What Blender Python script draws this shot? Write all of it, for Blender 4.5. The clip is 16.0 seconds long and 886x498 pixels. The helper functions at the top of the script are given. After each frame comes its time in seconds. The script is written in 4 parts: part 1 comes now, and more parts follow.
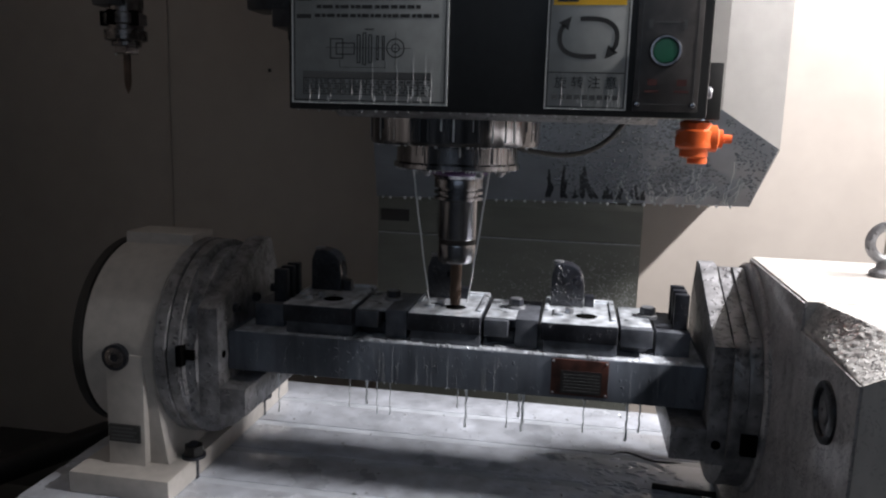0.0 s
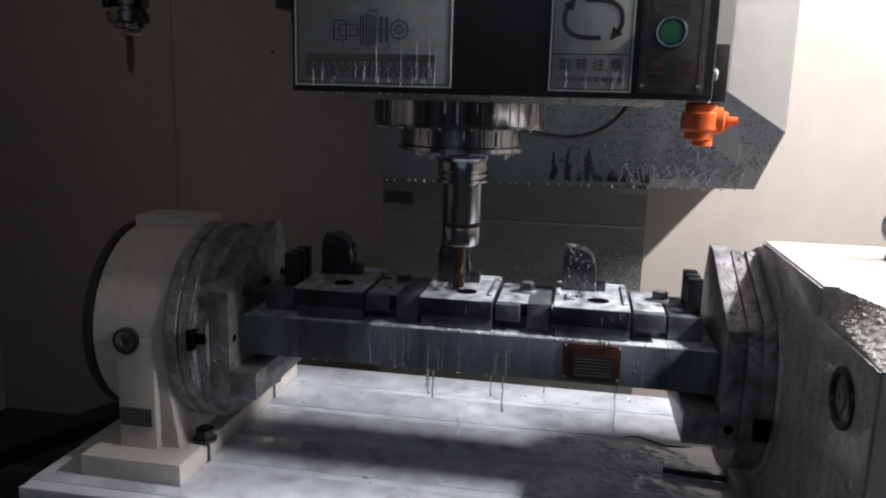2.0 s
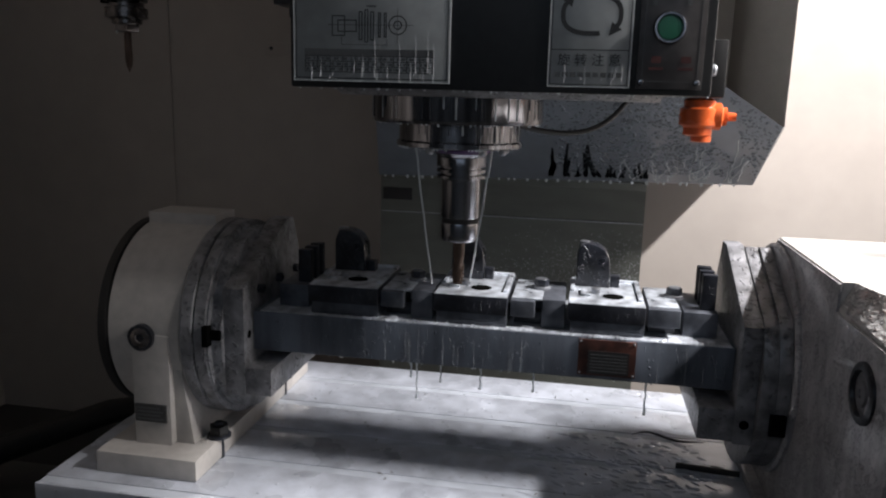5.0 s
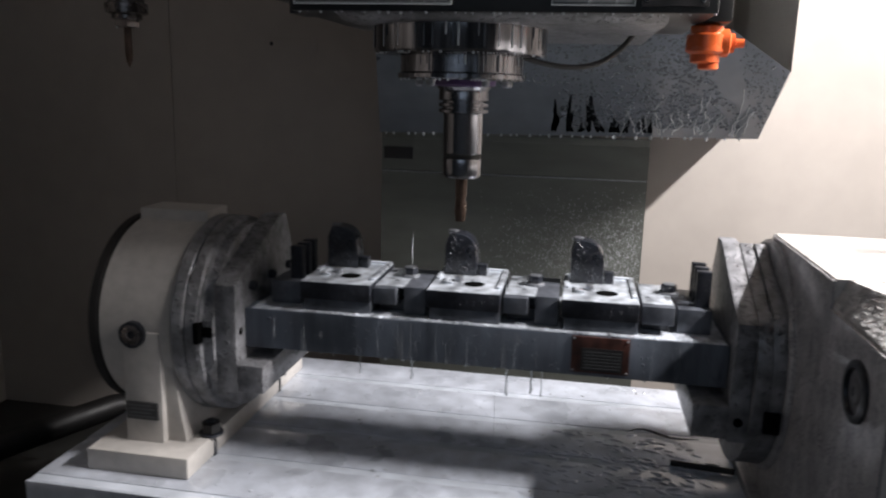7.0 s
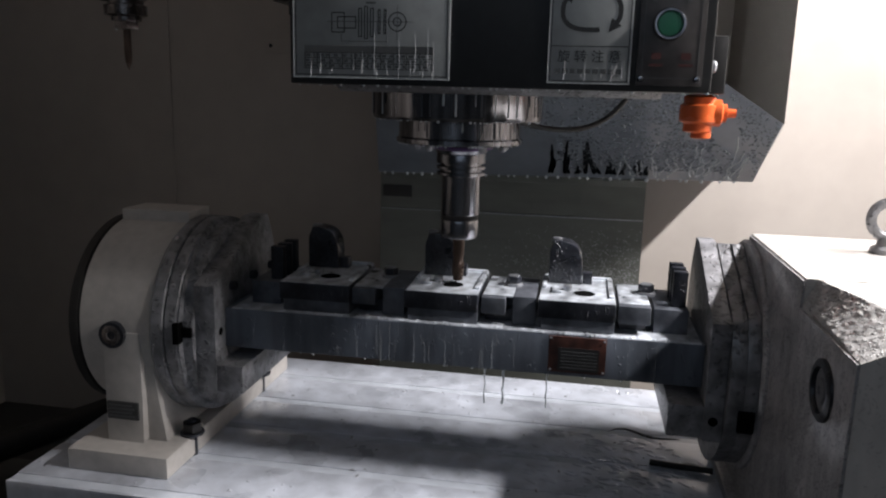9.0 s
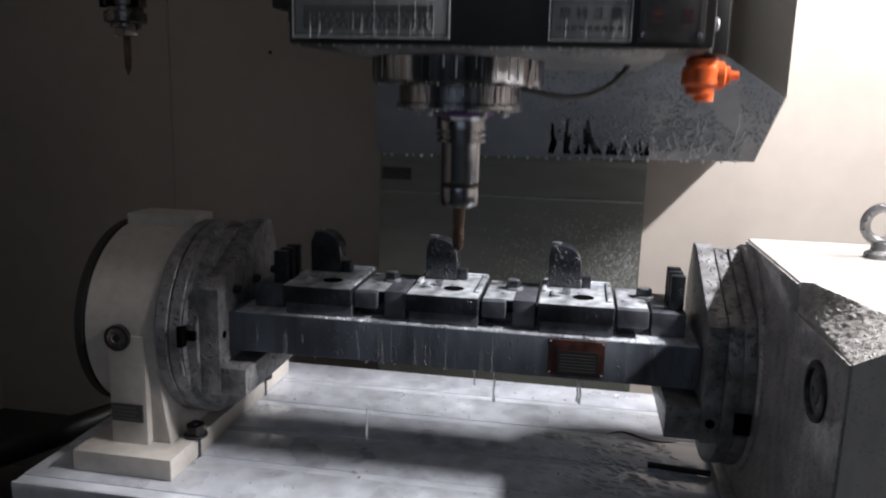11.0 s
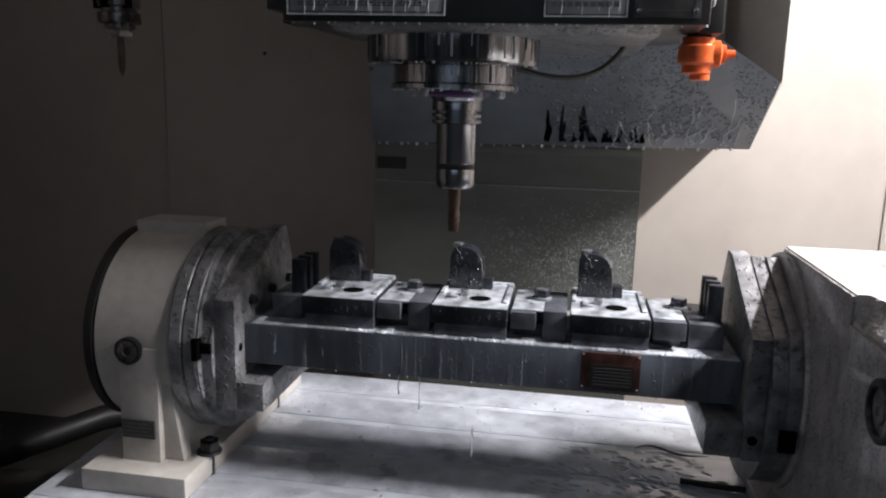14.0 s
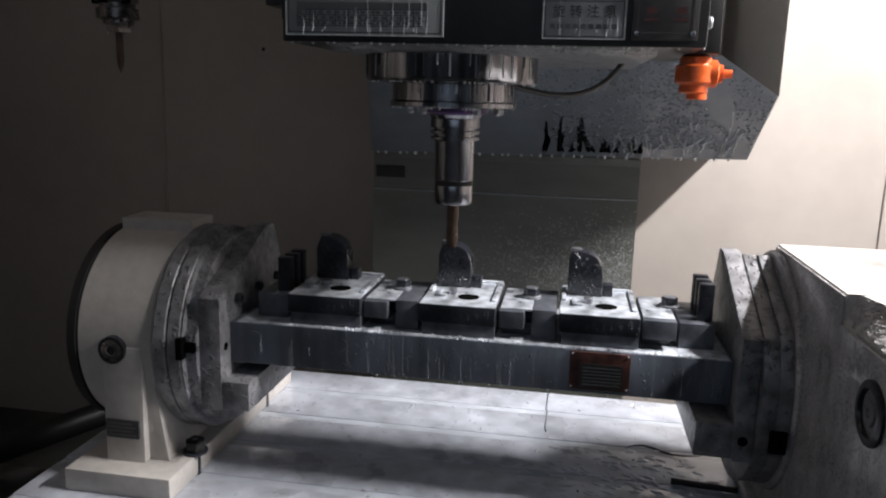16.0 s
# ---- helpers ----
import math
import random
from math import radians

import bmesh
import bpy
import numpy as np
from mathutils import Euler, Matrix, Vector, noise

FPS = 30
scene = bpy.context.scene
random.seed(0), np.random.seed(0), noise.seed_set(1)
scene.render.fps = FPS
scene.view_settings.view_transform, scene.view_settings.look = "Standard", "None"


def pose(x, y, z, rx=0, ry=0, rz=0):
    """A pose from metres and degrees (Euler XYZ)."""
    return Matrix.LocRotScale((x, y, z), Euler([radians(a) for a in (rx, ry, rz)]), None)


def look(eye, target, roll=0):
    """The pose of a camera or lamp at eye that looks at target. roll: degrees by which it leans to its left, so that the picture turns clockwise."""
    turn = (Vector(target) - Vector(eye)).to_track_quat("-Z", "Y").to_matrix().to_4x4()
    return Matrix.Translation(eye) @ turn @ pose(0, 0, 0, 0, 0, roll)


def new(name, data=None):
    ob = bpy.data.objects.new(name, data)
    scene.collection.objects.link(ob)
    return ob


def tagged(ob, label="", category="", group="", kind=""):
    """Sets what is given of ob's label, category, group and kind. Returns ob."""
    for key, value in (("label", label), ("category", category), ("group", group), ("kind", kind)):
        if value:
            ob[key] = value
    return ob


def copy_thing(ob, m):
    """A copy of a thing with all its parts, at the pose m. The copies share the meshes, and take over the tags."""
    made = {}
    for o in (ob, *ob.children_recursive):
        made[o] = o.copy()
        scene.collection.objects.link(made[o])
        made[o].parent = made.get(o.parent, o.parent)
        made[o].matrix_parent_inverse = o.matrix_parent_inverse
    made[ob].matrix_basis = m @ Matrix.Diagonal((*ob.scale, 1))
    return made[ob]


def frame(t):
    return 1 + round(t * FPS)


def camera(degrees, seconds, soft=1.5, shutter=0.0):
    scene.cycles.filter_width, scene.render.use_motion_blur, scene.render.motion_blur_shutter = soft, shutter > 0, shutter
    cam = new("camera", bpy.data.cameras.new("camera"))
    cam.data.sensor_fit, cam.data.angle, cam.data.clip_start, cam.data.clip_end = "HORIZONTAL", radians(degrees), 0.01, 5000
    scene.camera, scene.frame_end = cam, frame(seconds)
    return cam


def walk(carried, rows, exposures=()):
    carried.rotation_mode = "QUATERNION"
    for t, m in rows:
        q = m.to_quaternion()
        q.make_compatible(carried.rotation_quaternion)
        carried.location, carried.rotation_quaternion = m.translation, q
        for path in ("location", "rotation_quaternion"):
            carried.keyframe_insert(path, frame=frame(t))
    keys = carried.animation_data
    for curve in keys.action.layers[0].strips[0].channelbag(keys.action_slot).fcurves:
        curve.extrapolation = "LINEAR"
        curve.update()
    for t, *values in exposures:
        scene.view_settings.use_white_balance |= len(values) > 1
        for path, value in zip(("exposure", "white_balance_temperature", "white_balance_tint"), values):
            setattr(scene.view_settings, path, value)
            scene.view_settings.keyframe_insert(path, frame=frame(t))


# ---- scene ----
# camera: held by hand at the open door, it only turns a little
EYE = Vector((0.139, -0.895, 0.465))
AIM = [
    (0, 9.76, 9.93, 1.58),
    (0.5, 9.83, 10.54, 1.55),
    (1, 9.83, 10.95, 1.55),
    (1.5, 9.86, 11.16, 1.55),
    (2, 10.02, 11.23, 1.55),
    (2.5, 9.93, 11.33, 1.57),
    (3, 9.91, 11.46, 1.58),
    (3.5, 9.96, 11.49, 1.55),
    (4, 9.88, 11.37, 1.56),
    (6.5, 9.98, 11.81, 1.49),
    (7, 9.95, 11.85, 1.50),
    (7.5, 10.03, 12.04, 1.49),
    (8, 10.05, 12.00, 1.49),
    (8.5, 9.99, 11.90, 1.49),
    (9, 9.90, 11.72, 1.49),
    (11.5, 9.83, 11.15, 1.56),
    (12, 9.83, 11.11, 1.56),
    (12.5, 9.75, 11.16, 1.59),
    (13, 9.69, 11.09, 1.59),
    (13.5, 9.57, 11.14, 1.59),
    (14, 9.45, 11.13, 1.56),
    (14.5, 9.38, 11.20, 1.55),
    (15, 9.41, 11.17, 1.55),
    (15.5, 9.41, 11.19, 1.57),
    (16, 9.36, 11.41, 1.61),
]


def aim(yaw, pitch, roll):
    """A camera turned left by yaw and down by pitch, in degrees."""
    y, p = radians(yaw), radians(pitch)
    way = Vector((-math.sin(y) * math.cos(p), math.cos(y) * math.cos(p), -math.sin(p)))
    return look(EYE, EYE + way, roll)


cam = camera(60.3, 16.0, soft=2.2, shutter=0.4)
walk(cam, [(t, aim(y, p, r)) for t, y, p, r in AIM])
scene.view_settings.exposure = 0.0

# light: one work lamp high on the right wall, dim shop light through the open door
world = bpy.data.worlds.new("shop")
scene.world = world
world.use_nodes = True
world.node_tree.nodes["Background"].inputs[0].default_value = (0.55, 0.62, 0.72, 1)
world.node_tree.nodes["Background"].inputs[1].default_value = 0.032


def area(name, eye, target, w, h, watts, colour):
    data = bpy.data.lights.new(name, "AREA")
    data.shape, data.size, data.size_y = "RECTANGLE", w, h
    data.energy, data.color = watts, colour
    ob = new(name, data)
    ob.matrix_world = look(eye, target)
    return ob


area("tube_lamp", (1.08, -0.02, 1.11), (0.1, -0.02, 0.1), 0.62, 0.04, 60.0, (1.0, 0.964, 0.972))
area("door_daylight", (0.1, -1.45, 0.85), (0.0, 0.1, 0.2), 1.0, 0.7, 1.0, (0.66, 0.80, 1.0))

# ---- materials ----


def material(name, colour, rough=0.5, metal=0.0, spread=0.25, grain=60.0, stain=6.0, bump=0.15, dark=None, wet=0.0,
             stretch=(1, 1, 1), bump_scale=None):
    """A surface with fine grain, larger stains, uneven gloss and fine relief."""
    m = bpy.data.materials.new(name)
    m.use_nodes = True
    nt = m.node_tree
    n, link = nt.nodes, nt.links.new
    b = n["Principled BSDF"]
    tc = n.new("ShaderNodeTexCoord")
    mp = n.new("ShaderNodeMapping")
    mp.inputs["Scale"].default_value = stretch
    link(tc.outputs["Object"], mp.inputs["Vector"])
    fine = n.new("ShaderNodeTexNoise")
    fine.inputs["Scale"].default_value, fine.inputs["Detail"].default_value = grain, 5
    big = n.new("ShaderNodeTexNoise")
    big.inputs["Scale"].default_value, big.inputs["Detail"].default_value = stain, 4
    for t in (fine, big):
        link(mp.outputs["Vector"], t.inputs["Vector"])
    mix = n.new("ShaderNodeMix")
    mix.data_type = "FLOAT"
    mix.inputs[0].default_value = 0.5
    link(fine.outputs["Fac"], mix.inputs[2])
    link(big.outputs["Fac"], mix.inputs[3])
    ramp = n.new("ShaderNodeValToRGB")
    lo = dark or tuple(c * (1 - spread) for c in colour)
    hi = tuple(min(1, c * (1 + spread)) for c in colour)
    ramp.color_ramp.elements[0].position, ramp.color_ramp.elements[1].position = 0.36, 0.66
    ramp.color_ramp.elements[0].color, ramp.color_ramp.elements[1].color = (*lo, 1), (*hi, 1)
    link(mix.outputs[0], ramp.inputs[0])
    link(ramp.outputs[0], b.inputs["Base Color"])
    mr = n.new("ShaderNodeMapRange")
    mr.inputs["From Min"].default_value, mr.inputs["From Max"].default_value = 0.3, 0.7
    mr.inputs["To Min"].default_value, mr.inputs["To Max"].default_value = max(0.03, rough - 0.12), min(1, rough + 0.12)
    link(big.outputs["Fac"], mr.inputs["Value"])
    link(mr.outputs["Result"], b.inputs["Roughness"])
    b.inputs["Metallic"].default_value = metal
    if wet:
        b.inputs["Coat Weight"].default_value, b.inputs["Coat Roughness"].default_value = wet, 0.08
    if bump:
        bp = n.new("ShaderNodeBump")
        bp.inputs["Strength"].default_value, bp.inputs["Distance"].default_value = bump, 0.002
        if bump_scale:
            rel = n.new("ShaderNodeTexNoise")
            rel.inputs["Scale"].default_value, rel.inputs["Detail"].default_value = bump_scale, 3
            link(mp.outputs["Vector"], rel.inputs["Vector"])
            link(rel.outputs["Fac"], bp.inputs["Height"])
        else:
            link(fine.outputs["Fac"], bp.inputs["Height"])
        link(bp.outputs["Normal"], b.inputs["Normal"])
        if wet:
            link(bp.outputs["Normal"], b.inputs["Coat Normal"])
    return m


def droplets(m, scale=150.0, amount=0.4, height=0.003, stretch=(1, 1, 1), tint=0.0):
    """Adds standing drops of coolant to a material: round bumps that break up its gloss."""
    nt = m.node_tree
    n, link = nt.nodes, nt.links.new
    b = n["Principled BSDF"]
    tc = n.new("ShaderNodeTexCoord")
    mp = n.new("ShaderNodeMapping")
    mp.inputs["Scale"].default_value = stretch
    link(tc.outputs["Object"], mp.inputs["Vector"])
    warp = n.new("ShaderNodeTexNoise")
    warp.inputs["Scale"].default_value = scale * 0.35
    add = n.new("ShaderNodeMix")
    add.data_type = "VECTOR"
    add.inputs[0].default_value = 0.025
    link(mp.outputs["Vector"], warp.inputs["Vector"])
    link(mp.outputs["Vector"], add.inputs[4])
    link(warp.outputs["Color"], add.inputs[5])
    v = n.new("ShaderNodeTexVoronoi")
    v.inputs["Scale"].default_value = scale
    link(add.outputs[1], v.inputs["Vector"])
    patch = n.new("ShaderNodeTexNoise")
    patch.inputs["Scale"].default_value = scale * 0.12
    link(mp.outputs["Vector"], patch.inputs["Vector"])
    sub = n.new("ShaderNodeMath")
    sub.operation = "MULTIPLY"
    link(patch.outputs["Fac"], sub.inputs[0])
    sub.inputs[1].default_value = amount * 1.6
    cut = n.new("ShaderNodeMath")
    cut.operation = "SUBTRACT"
    link(sub.outputs[0], cut.inputs[0])
    link(v.outputs["Distance"], cut.inputs[1])
    cut.use_clamp = True
    root = n.new("ShaderNodeMath")
    root.operation = "POWER"
    link(cut.outputs[0], root.inputs[0])
    root.inputs[1].default_value = 0.5
    bp = n.new("ShaderNodeBump")
    bp.inputs["Strength"].default_value, bp.inputs["Distance"].default_value = 1.0, height
    link(root.outputs[0], bp.inputs["Height"])
    old = b.inputs["Normal"].links
    if old:
        link(old[0].from_socket, bp.inputs["Normal"])
    link(bp.outputs["Normal"], b.inputs["Normal"])
    if tint:
        # darkens the colour under each drop: wetted metal plus the drop's refracted shade
        edge = n.new("ShaderNodeMapRange")
        edge.inputs["From Min"].default_value, edge.inputs["From Max"].default_value = 0.1, 0.3
        link(root.outputs[0], edge.inputs["Value"])
        drop_shade = n.new("ShaderNodeMix")
        drop_shade.data_type, drop_shade.blend_type = "RGBA", "MULTIPLY"
        amount_of = n.new("ShaderNodeMath")
        amount_of.operation = "MULTIPLY"
        link(edge.outputs["Result"], amount_of.inputs[0])
        amount_of.inputs[1].default_value = tint
        link(amount_of.outputs[0], drop_shade.inputs[0])
        link(b.inputs["Base Color"].links[0].from_socket, drop_shade.inputs[6])
        drop_shade.inputs[7].default_value = (0.12, 0.13, 0.15, 1)
        link(drop_shade.outputs[2], b.inputs["Base Color"])
    return m


def plain(name, colour, rough=0.5, metal=0.0):
    m = bpy.data.materials.new(name)
    m.use_nodes = True
    b = m.node_tree.nodes["Principled BSDF"]
    b.inputs["Base Color"].default_value = (*colour, 1)
    b.inputs["Roughness"].default_value, b.inputs["Metallic"].default_value = rough, metal
    return m


WALL = material("cream_paint", (0.352, 0.319, 0.288), 0.45, spread=0.06, grain=18, stain=2.0, bump=0.03)
CREAM = material("cream_casting_paint", (0.46, 0.435, 0.405), 0.42, spread=0.12, grain=80, stain=9, bump=0.15)
CREAM_WET = droplets(material("wet_cream_paint", (0.55, 0.53, 0.505), 0.35, spread=0.14, grain=70, stain=9, bump=0.12, wet=0.4, stretch=(1, 1, 0.4)), 200, 0.36, 0.0009, tint=0.15)
STEEL = material("ground_steel", (0.30, 0.31, 0.33), 0.42, 0.75, spread=0.3, grain=90, stain=14, bump=0.15, wet=0.25)
STEEL_WET = droplets(material("wet_steel", (0.205, 0.205, 0.215), 0.42, 0.2, spread=0.5, grain=70, stain=30, bump=0.3, wet=0.3), 135, 0.44, 0.0035, tint=0.32)
# the cream paint again, greyed for the shaded left side
SHADED_PAINT = droplets(material("shaded_wet_cream_paint", (0.385, 0.375, 0.38), 0.4, 0.05, spread=0.35, grain=70, stain=20, bump=0.3, wet=0.4, stretch=(1, 1, 0.45)), 240, 0.55, 0.0022, tint=0.35)
ROUGH_WET = droplets(material("rough_wet_paint", (0.46, 0.45, 0.44), 0.35, 0.05, spread=0.4, grain=120, stain=40, bump=0.6, wet=0.6), 260, 0.5, 0.003, tint=0.25)
BEAM = droplets(material("milled_beam_steel", (0.11, 0.126, 0.153), 0.48, 0.25, spread=0.45, grain=55, stain=22, bump=0.2, wet=0.25, stretch=(1, 1, 0.22)), 170, 0.26, 0.002, (1, 1, 0.5), tint=0.25)
BLOCK = material("tool_steel", (0.105, 0.113, 0.132), 0.45, 0.4, spread=0.45, grain=70, stain=20, bump=0.25, wet=0.3)
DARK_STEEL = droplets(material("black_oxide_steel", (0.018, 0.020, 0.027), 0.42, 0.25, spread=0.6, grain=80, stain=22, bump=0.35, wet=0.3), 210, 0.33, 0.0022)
LUG = droplets(material("wet_black_steel", (0.017, 0.019, 0.026), 0.36, 0.15, spread=0.6, grain=80, stain=22, bump=0.35, wet=0.5), 190, 0.5, 0.003)
# pale for the milky coolant film and for the glare on wet tops
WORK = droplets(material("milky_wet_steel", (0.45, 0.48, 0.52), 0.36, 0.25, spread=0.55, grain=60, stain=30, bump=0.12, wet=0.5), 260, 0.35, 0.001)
TABLE = droplets(material("flooded_table", (0.51, 0.54, 0.60), 0.32, 0.08, spread=0.30, grain=34, stain=9, bump=0.22, wet=0.6, bump_scale=30), 70, 0.22, 0.0026, tint=0.12)
PLATE = material("dark_name_plate", (0.045, 0.045, 0.045), 0.5, 0.2, spread=0.5, grain=90, stain=60, bump=0.15)
SLOT = plain("slot_shadow_steel", (0.16, 0.16, 0.17), 0.6, 0.4)
# ground steel; stretched colour streaks stand for mirrored dark and bright surroundings
CHROME = material("mirror_streaked_steel", (0.26, 0.26, 0.275), 0.2, 0.95, spread=0.75, grain=130, stain=45, bump=0.3, stretch=(1, 1, 0.012))
BLACK = material("black_cover_paint", (0.012, 0.013, 0.014), 0.38, spread=0.3, grain=120, stain=8, bump=0.05)
HOLDER = material("wet_holder_steel", (0.13, 0.115, 0.11), 0.28, 0.7, spread=0.6, grain=90, stain=40, bump=0.3, wet=0.4)
RUBBER = material("black_rubber", (0.008, 0.0075, 0.0075), 0.55, spread=0.3)
# holes are not cut: black pieces paint the shade inside them
HOLE_SHADE = plain("hole_shade", (0.004, 0.004, 0.004), 0.95)
HOLE_SHADE.node_tree.nodes["Principled BSDF"].inputs["Specular IOR Level"].default_value = 0.0
COVER = material("grey_sheet_steel", (0.19, 0.215, 0.25), 0.36, 0.45, spread=0.15, grain=30, stain=7, bump=0.05, wet=0.3, stretch=(1, 1, 0.4))
COVER_DRY = material("light_grey_sheet_paint", (0.31, 0.302, 0.29), 0.45, 0.1, spread=0.06, grain=40, stain=5, bump=0.03)
FILM = material("panel_film", (0.062, 0.057, 0.056), 0.40, spread=0.35, grain=80, stain=30, bump=0.1)
PANEL = droplets(material("way_cover_steel", (0.118, 0.124, 0.110), 0.42, 0.4, spread=0.15, grain=40, stain=5, bump=0.06, stretch=(0.3, 1, 1)), 230, 0.30, 0.001)
ORANGE = material("orange_plastic", (0.60, 0.105, 0.025), 0.3, spread=0.15, grain=90, stain=30, bump=0.05)
LABEL = material("brushed_label_plate", (0.265, 0.28, 0.28), 0.4, 0.1, spread=0.15, grain=60, stain=10, bump=0.04)
INK = plain("black_print", (0.02, 0.02, 0.02), 0.5)
GREY_INK = plain("grey_print", (0.075, 0.078, 0.08), 0.5)
PALE_INK = plain("pale_print", (0.55, 0.58, 0.58), 0.4)
RED_INK = plain("dark_red_print", (0.06, 0.014, 0.012), 0.6)
YELLOW = plain("yellow_print", (0.75, 0.45, 0.02), 0.45)
GREEN = material("green_button_plastic", (0.01, 0.12, 0.06), 0.3, spread=0.1, bump=0.0)
RED_PLATE = material("red_name_plate", (0.055, 0.018, 0.012), 0.5, spread=0.6, grain=80, stain=60, bump=0.15)
BRASS = material("carbide_tool", (0.088, 0.060, 0.046), 0.36, 0.7, spread=0.4, grain=60, stain=25, bump=0.1)
PURPLE = plain("purple_seal", (0.10, 0.05, 0.16), 0.35)
FLOOR = material("oily_tray", (0.03, 0.03, 0.028), 0.4, 0.2, spread=0.4, grain=20, stain=5, bump=0.2, wet=0.4)
WATER = plain("milky_coolant", (0.80, 0.84, 0.87), 0.15)
WATER.node_tree.nodes["Principled BSDF"].inputs["Transmission Weight"].default_value = 0.35
WATER.node_tree.nodes["Principled BSDF"].inputs["IOR"].default_value = 1.33
MIST = plain("coolant_spray", (0.88, 0.91, 0.93), 0.3)
MIST.node_tree.nodes["Principled BSDF"].inputs["Alpha"].default_value = 0.36
FILM_RUN = plain("thin_coolant_film", (0.75, 0.79, 0.82), 0.15)
FILM_RUN.node_tree.nodes["Principled BSDF"].inputs["Alpha"].default_value = 0.10
DROP = plain("clear_drop", (0.13, 0.145, 0.165), 0.08)
RUN = plain("bare_wet_steel", (0.048, 0.054, 0.064), 0.25, 0.2)
SLOT_FILL = material("milky_slot_coolant", (0.52, 0.555, 0.61), 0.25, 0.0, spread=0.25, grain=20, stain=6, bump=0.08, wet=0.6)

# ---- mesh helpers ----


def box(bm, x0, x1, y0, y1, z0, z1, bevel=0.0):
    vs = [bm.verts.new((x, y, z)) for x in (x0, x1) for y in (y0, y1) for z in (z0, z1)]
    fs = [bm.faces.new([vs[i] for i in f]) for f in ((0, 1, 3, 2), (4, 6, 7, 5), (0, 4, 5, 1), (2, 3, 7, 6), (0, 2, 6, 4), (1, 5, 7, 3))]
    if bevel:
        edges = {e for f in fs for e in f.edges}
        bmesh.ops.bevel(bm, geom=list(edges), offset=bevel, segments=2, affect="EDGES", profile=0.6)
    return bm


def prism(bm, points, lo, hi, axis, bevel=0.0):
    """A flat outline drawn out along an axis. points are (y, z), (x, z) or (x, y)."""
    def put(p, h):
        return {"x": (h, p[0], p[1]), "y": (p[0], h, p[1]), "z": (p[0], p[1], h)}[axis]
    a = [bm.verts.new(put(p, lo)) for p in points]
    b = [bm.verts.new(put(p, hi)) for p in points]
    fs = [bm.faces.new(a), bm.faces.new(b)]
    k = len(points)
    for i in range(k):
        fs.append(bm.faces.new((a[i], a[(i + 1) % k], b[(i + 1) % k], b[i])))
    bmesh.ops.recalc_face_normals(bm, faces=fs)
    if bevel:
        edges = {e for f in fs[:2] for e in f.edges}
        bmesh.ops.bevel(bm, geom=list(edges), offset=bevel, segments=2, affect="EDGES", profile=0.6)
    return bm


def lathe(bm, rows, axis="z", centre=(0, 0, 0), n=48):
    """Rows of (radius, height) turned round an axis through centre."""
    rings = []
    for r, h in rows:
        ring = []
        for i in range(n):
            a = 2 * math.pi * i / n
            u, v = max(r, 1e-5) * math.cos(a), max(r, 1e-5) * math.sin(a)
            p = {"z": (u, v, h), "x": (h, u, v), "y": (u, h, v)}[axis]
            ring.append(bm.verts.new(Vector(p) + Vector(centre)))
        rings.append(ring)
    fs = []
    for a, b in zip(rings, rings[1:]):
        for i in range(n):
            fs.append(bm.faces.new((a[i], a[(i + 1) % n], b[(i + 1) % n], b[i])))
    fs.append(bm.faces.new(rings[0]))
    fs.append(bm.faces.new(rings[-1]))
    bmesh.ops.recalc_face_normals(bm, faces=fs)
    return bm


def tube(bm, points, radius, n=10):
    """A round bar along points."""
    rings = []
    for i, p in enumerate(points):
        p = Vector(p)
        d = (Vector(points[min(i + 1, len(points) - 1)]) - Vector(points[max(i - 1, 0)])).normalized()
        u = d.orthogonal().normalized() if abs(d.y) > 0.95 else d.cross(Vector((0, 1, 0))).normalized()
        v = d.cross(u)
        r = radius[i] if isinstance(radius, (list, tuple)) else radius
        rings.append([bm.verts.new(p + r * (math.cos(2 * math.pi * k / n) * u + math.sin(2 * math.pi * k / n) * v)) for k in range(n)])
    fs = []
    for a, b in zip(rings, rings[1:]):
        for k in range(n):
            fs.append(bm.faces.new((a[k], a[(k + 1) % n], b[(k + 1) % n], b[k])))
    fs += [bm.faces.new(rings[0]), bm.faces.new(rings[-1])]
    bmesh.ops.recalc_face_normals(bm, faces=fs)
    return bm


def mesh(name, bm, mat, smooth=True):
    me = bpy.data.meshes.new(name)
    bm.normal_update()
    for f in bm.faces:
        f.smooth = smooth
    for e in bm.edges:
        if len(e.link_faces) == 2 and e.calc_face_angle(0) > 0.6:
            e.smooth = False
    bm.to_mesh(me)
    bm.free()
    me.materials.append(mat)
    return me


def B():
    return bmesh.new()


def part(name, bm, mat, parent, label=""):
    ob = new(name, mesh(name, bm, mat))
    ob.parent = parent
    if label:
        tagged(ob, label)
    return ob


def thing(name, label, category, group="", kind="", at=(0, 0, 0)):
    ob = new(name)
    ob.empty_display_size = 0.02
    ob.location = at
    return tagged(ob, label, category, group, kind)


def solid(name, bm, mat, label, category, kind="", group=""):
    return tagged(new(name, mesh(name, bm, mat)), label, category, group, kind)


RIDERS = []   # all that rides on the moving table
HEADS = []    # all that goes up and down with the spindle


def hexagon(r, cx=0.0, cy=0.0, turn=0.0):
    return [(cx + r * math.cos(math.pi / 3 * i + turn), cy + r * math.sin(math.pi / 3 * i + turn)) for i in range(6)]

# ---- the machine's enclosure ----


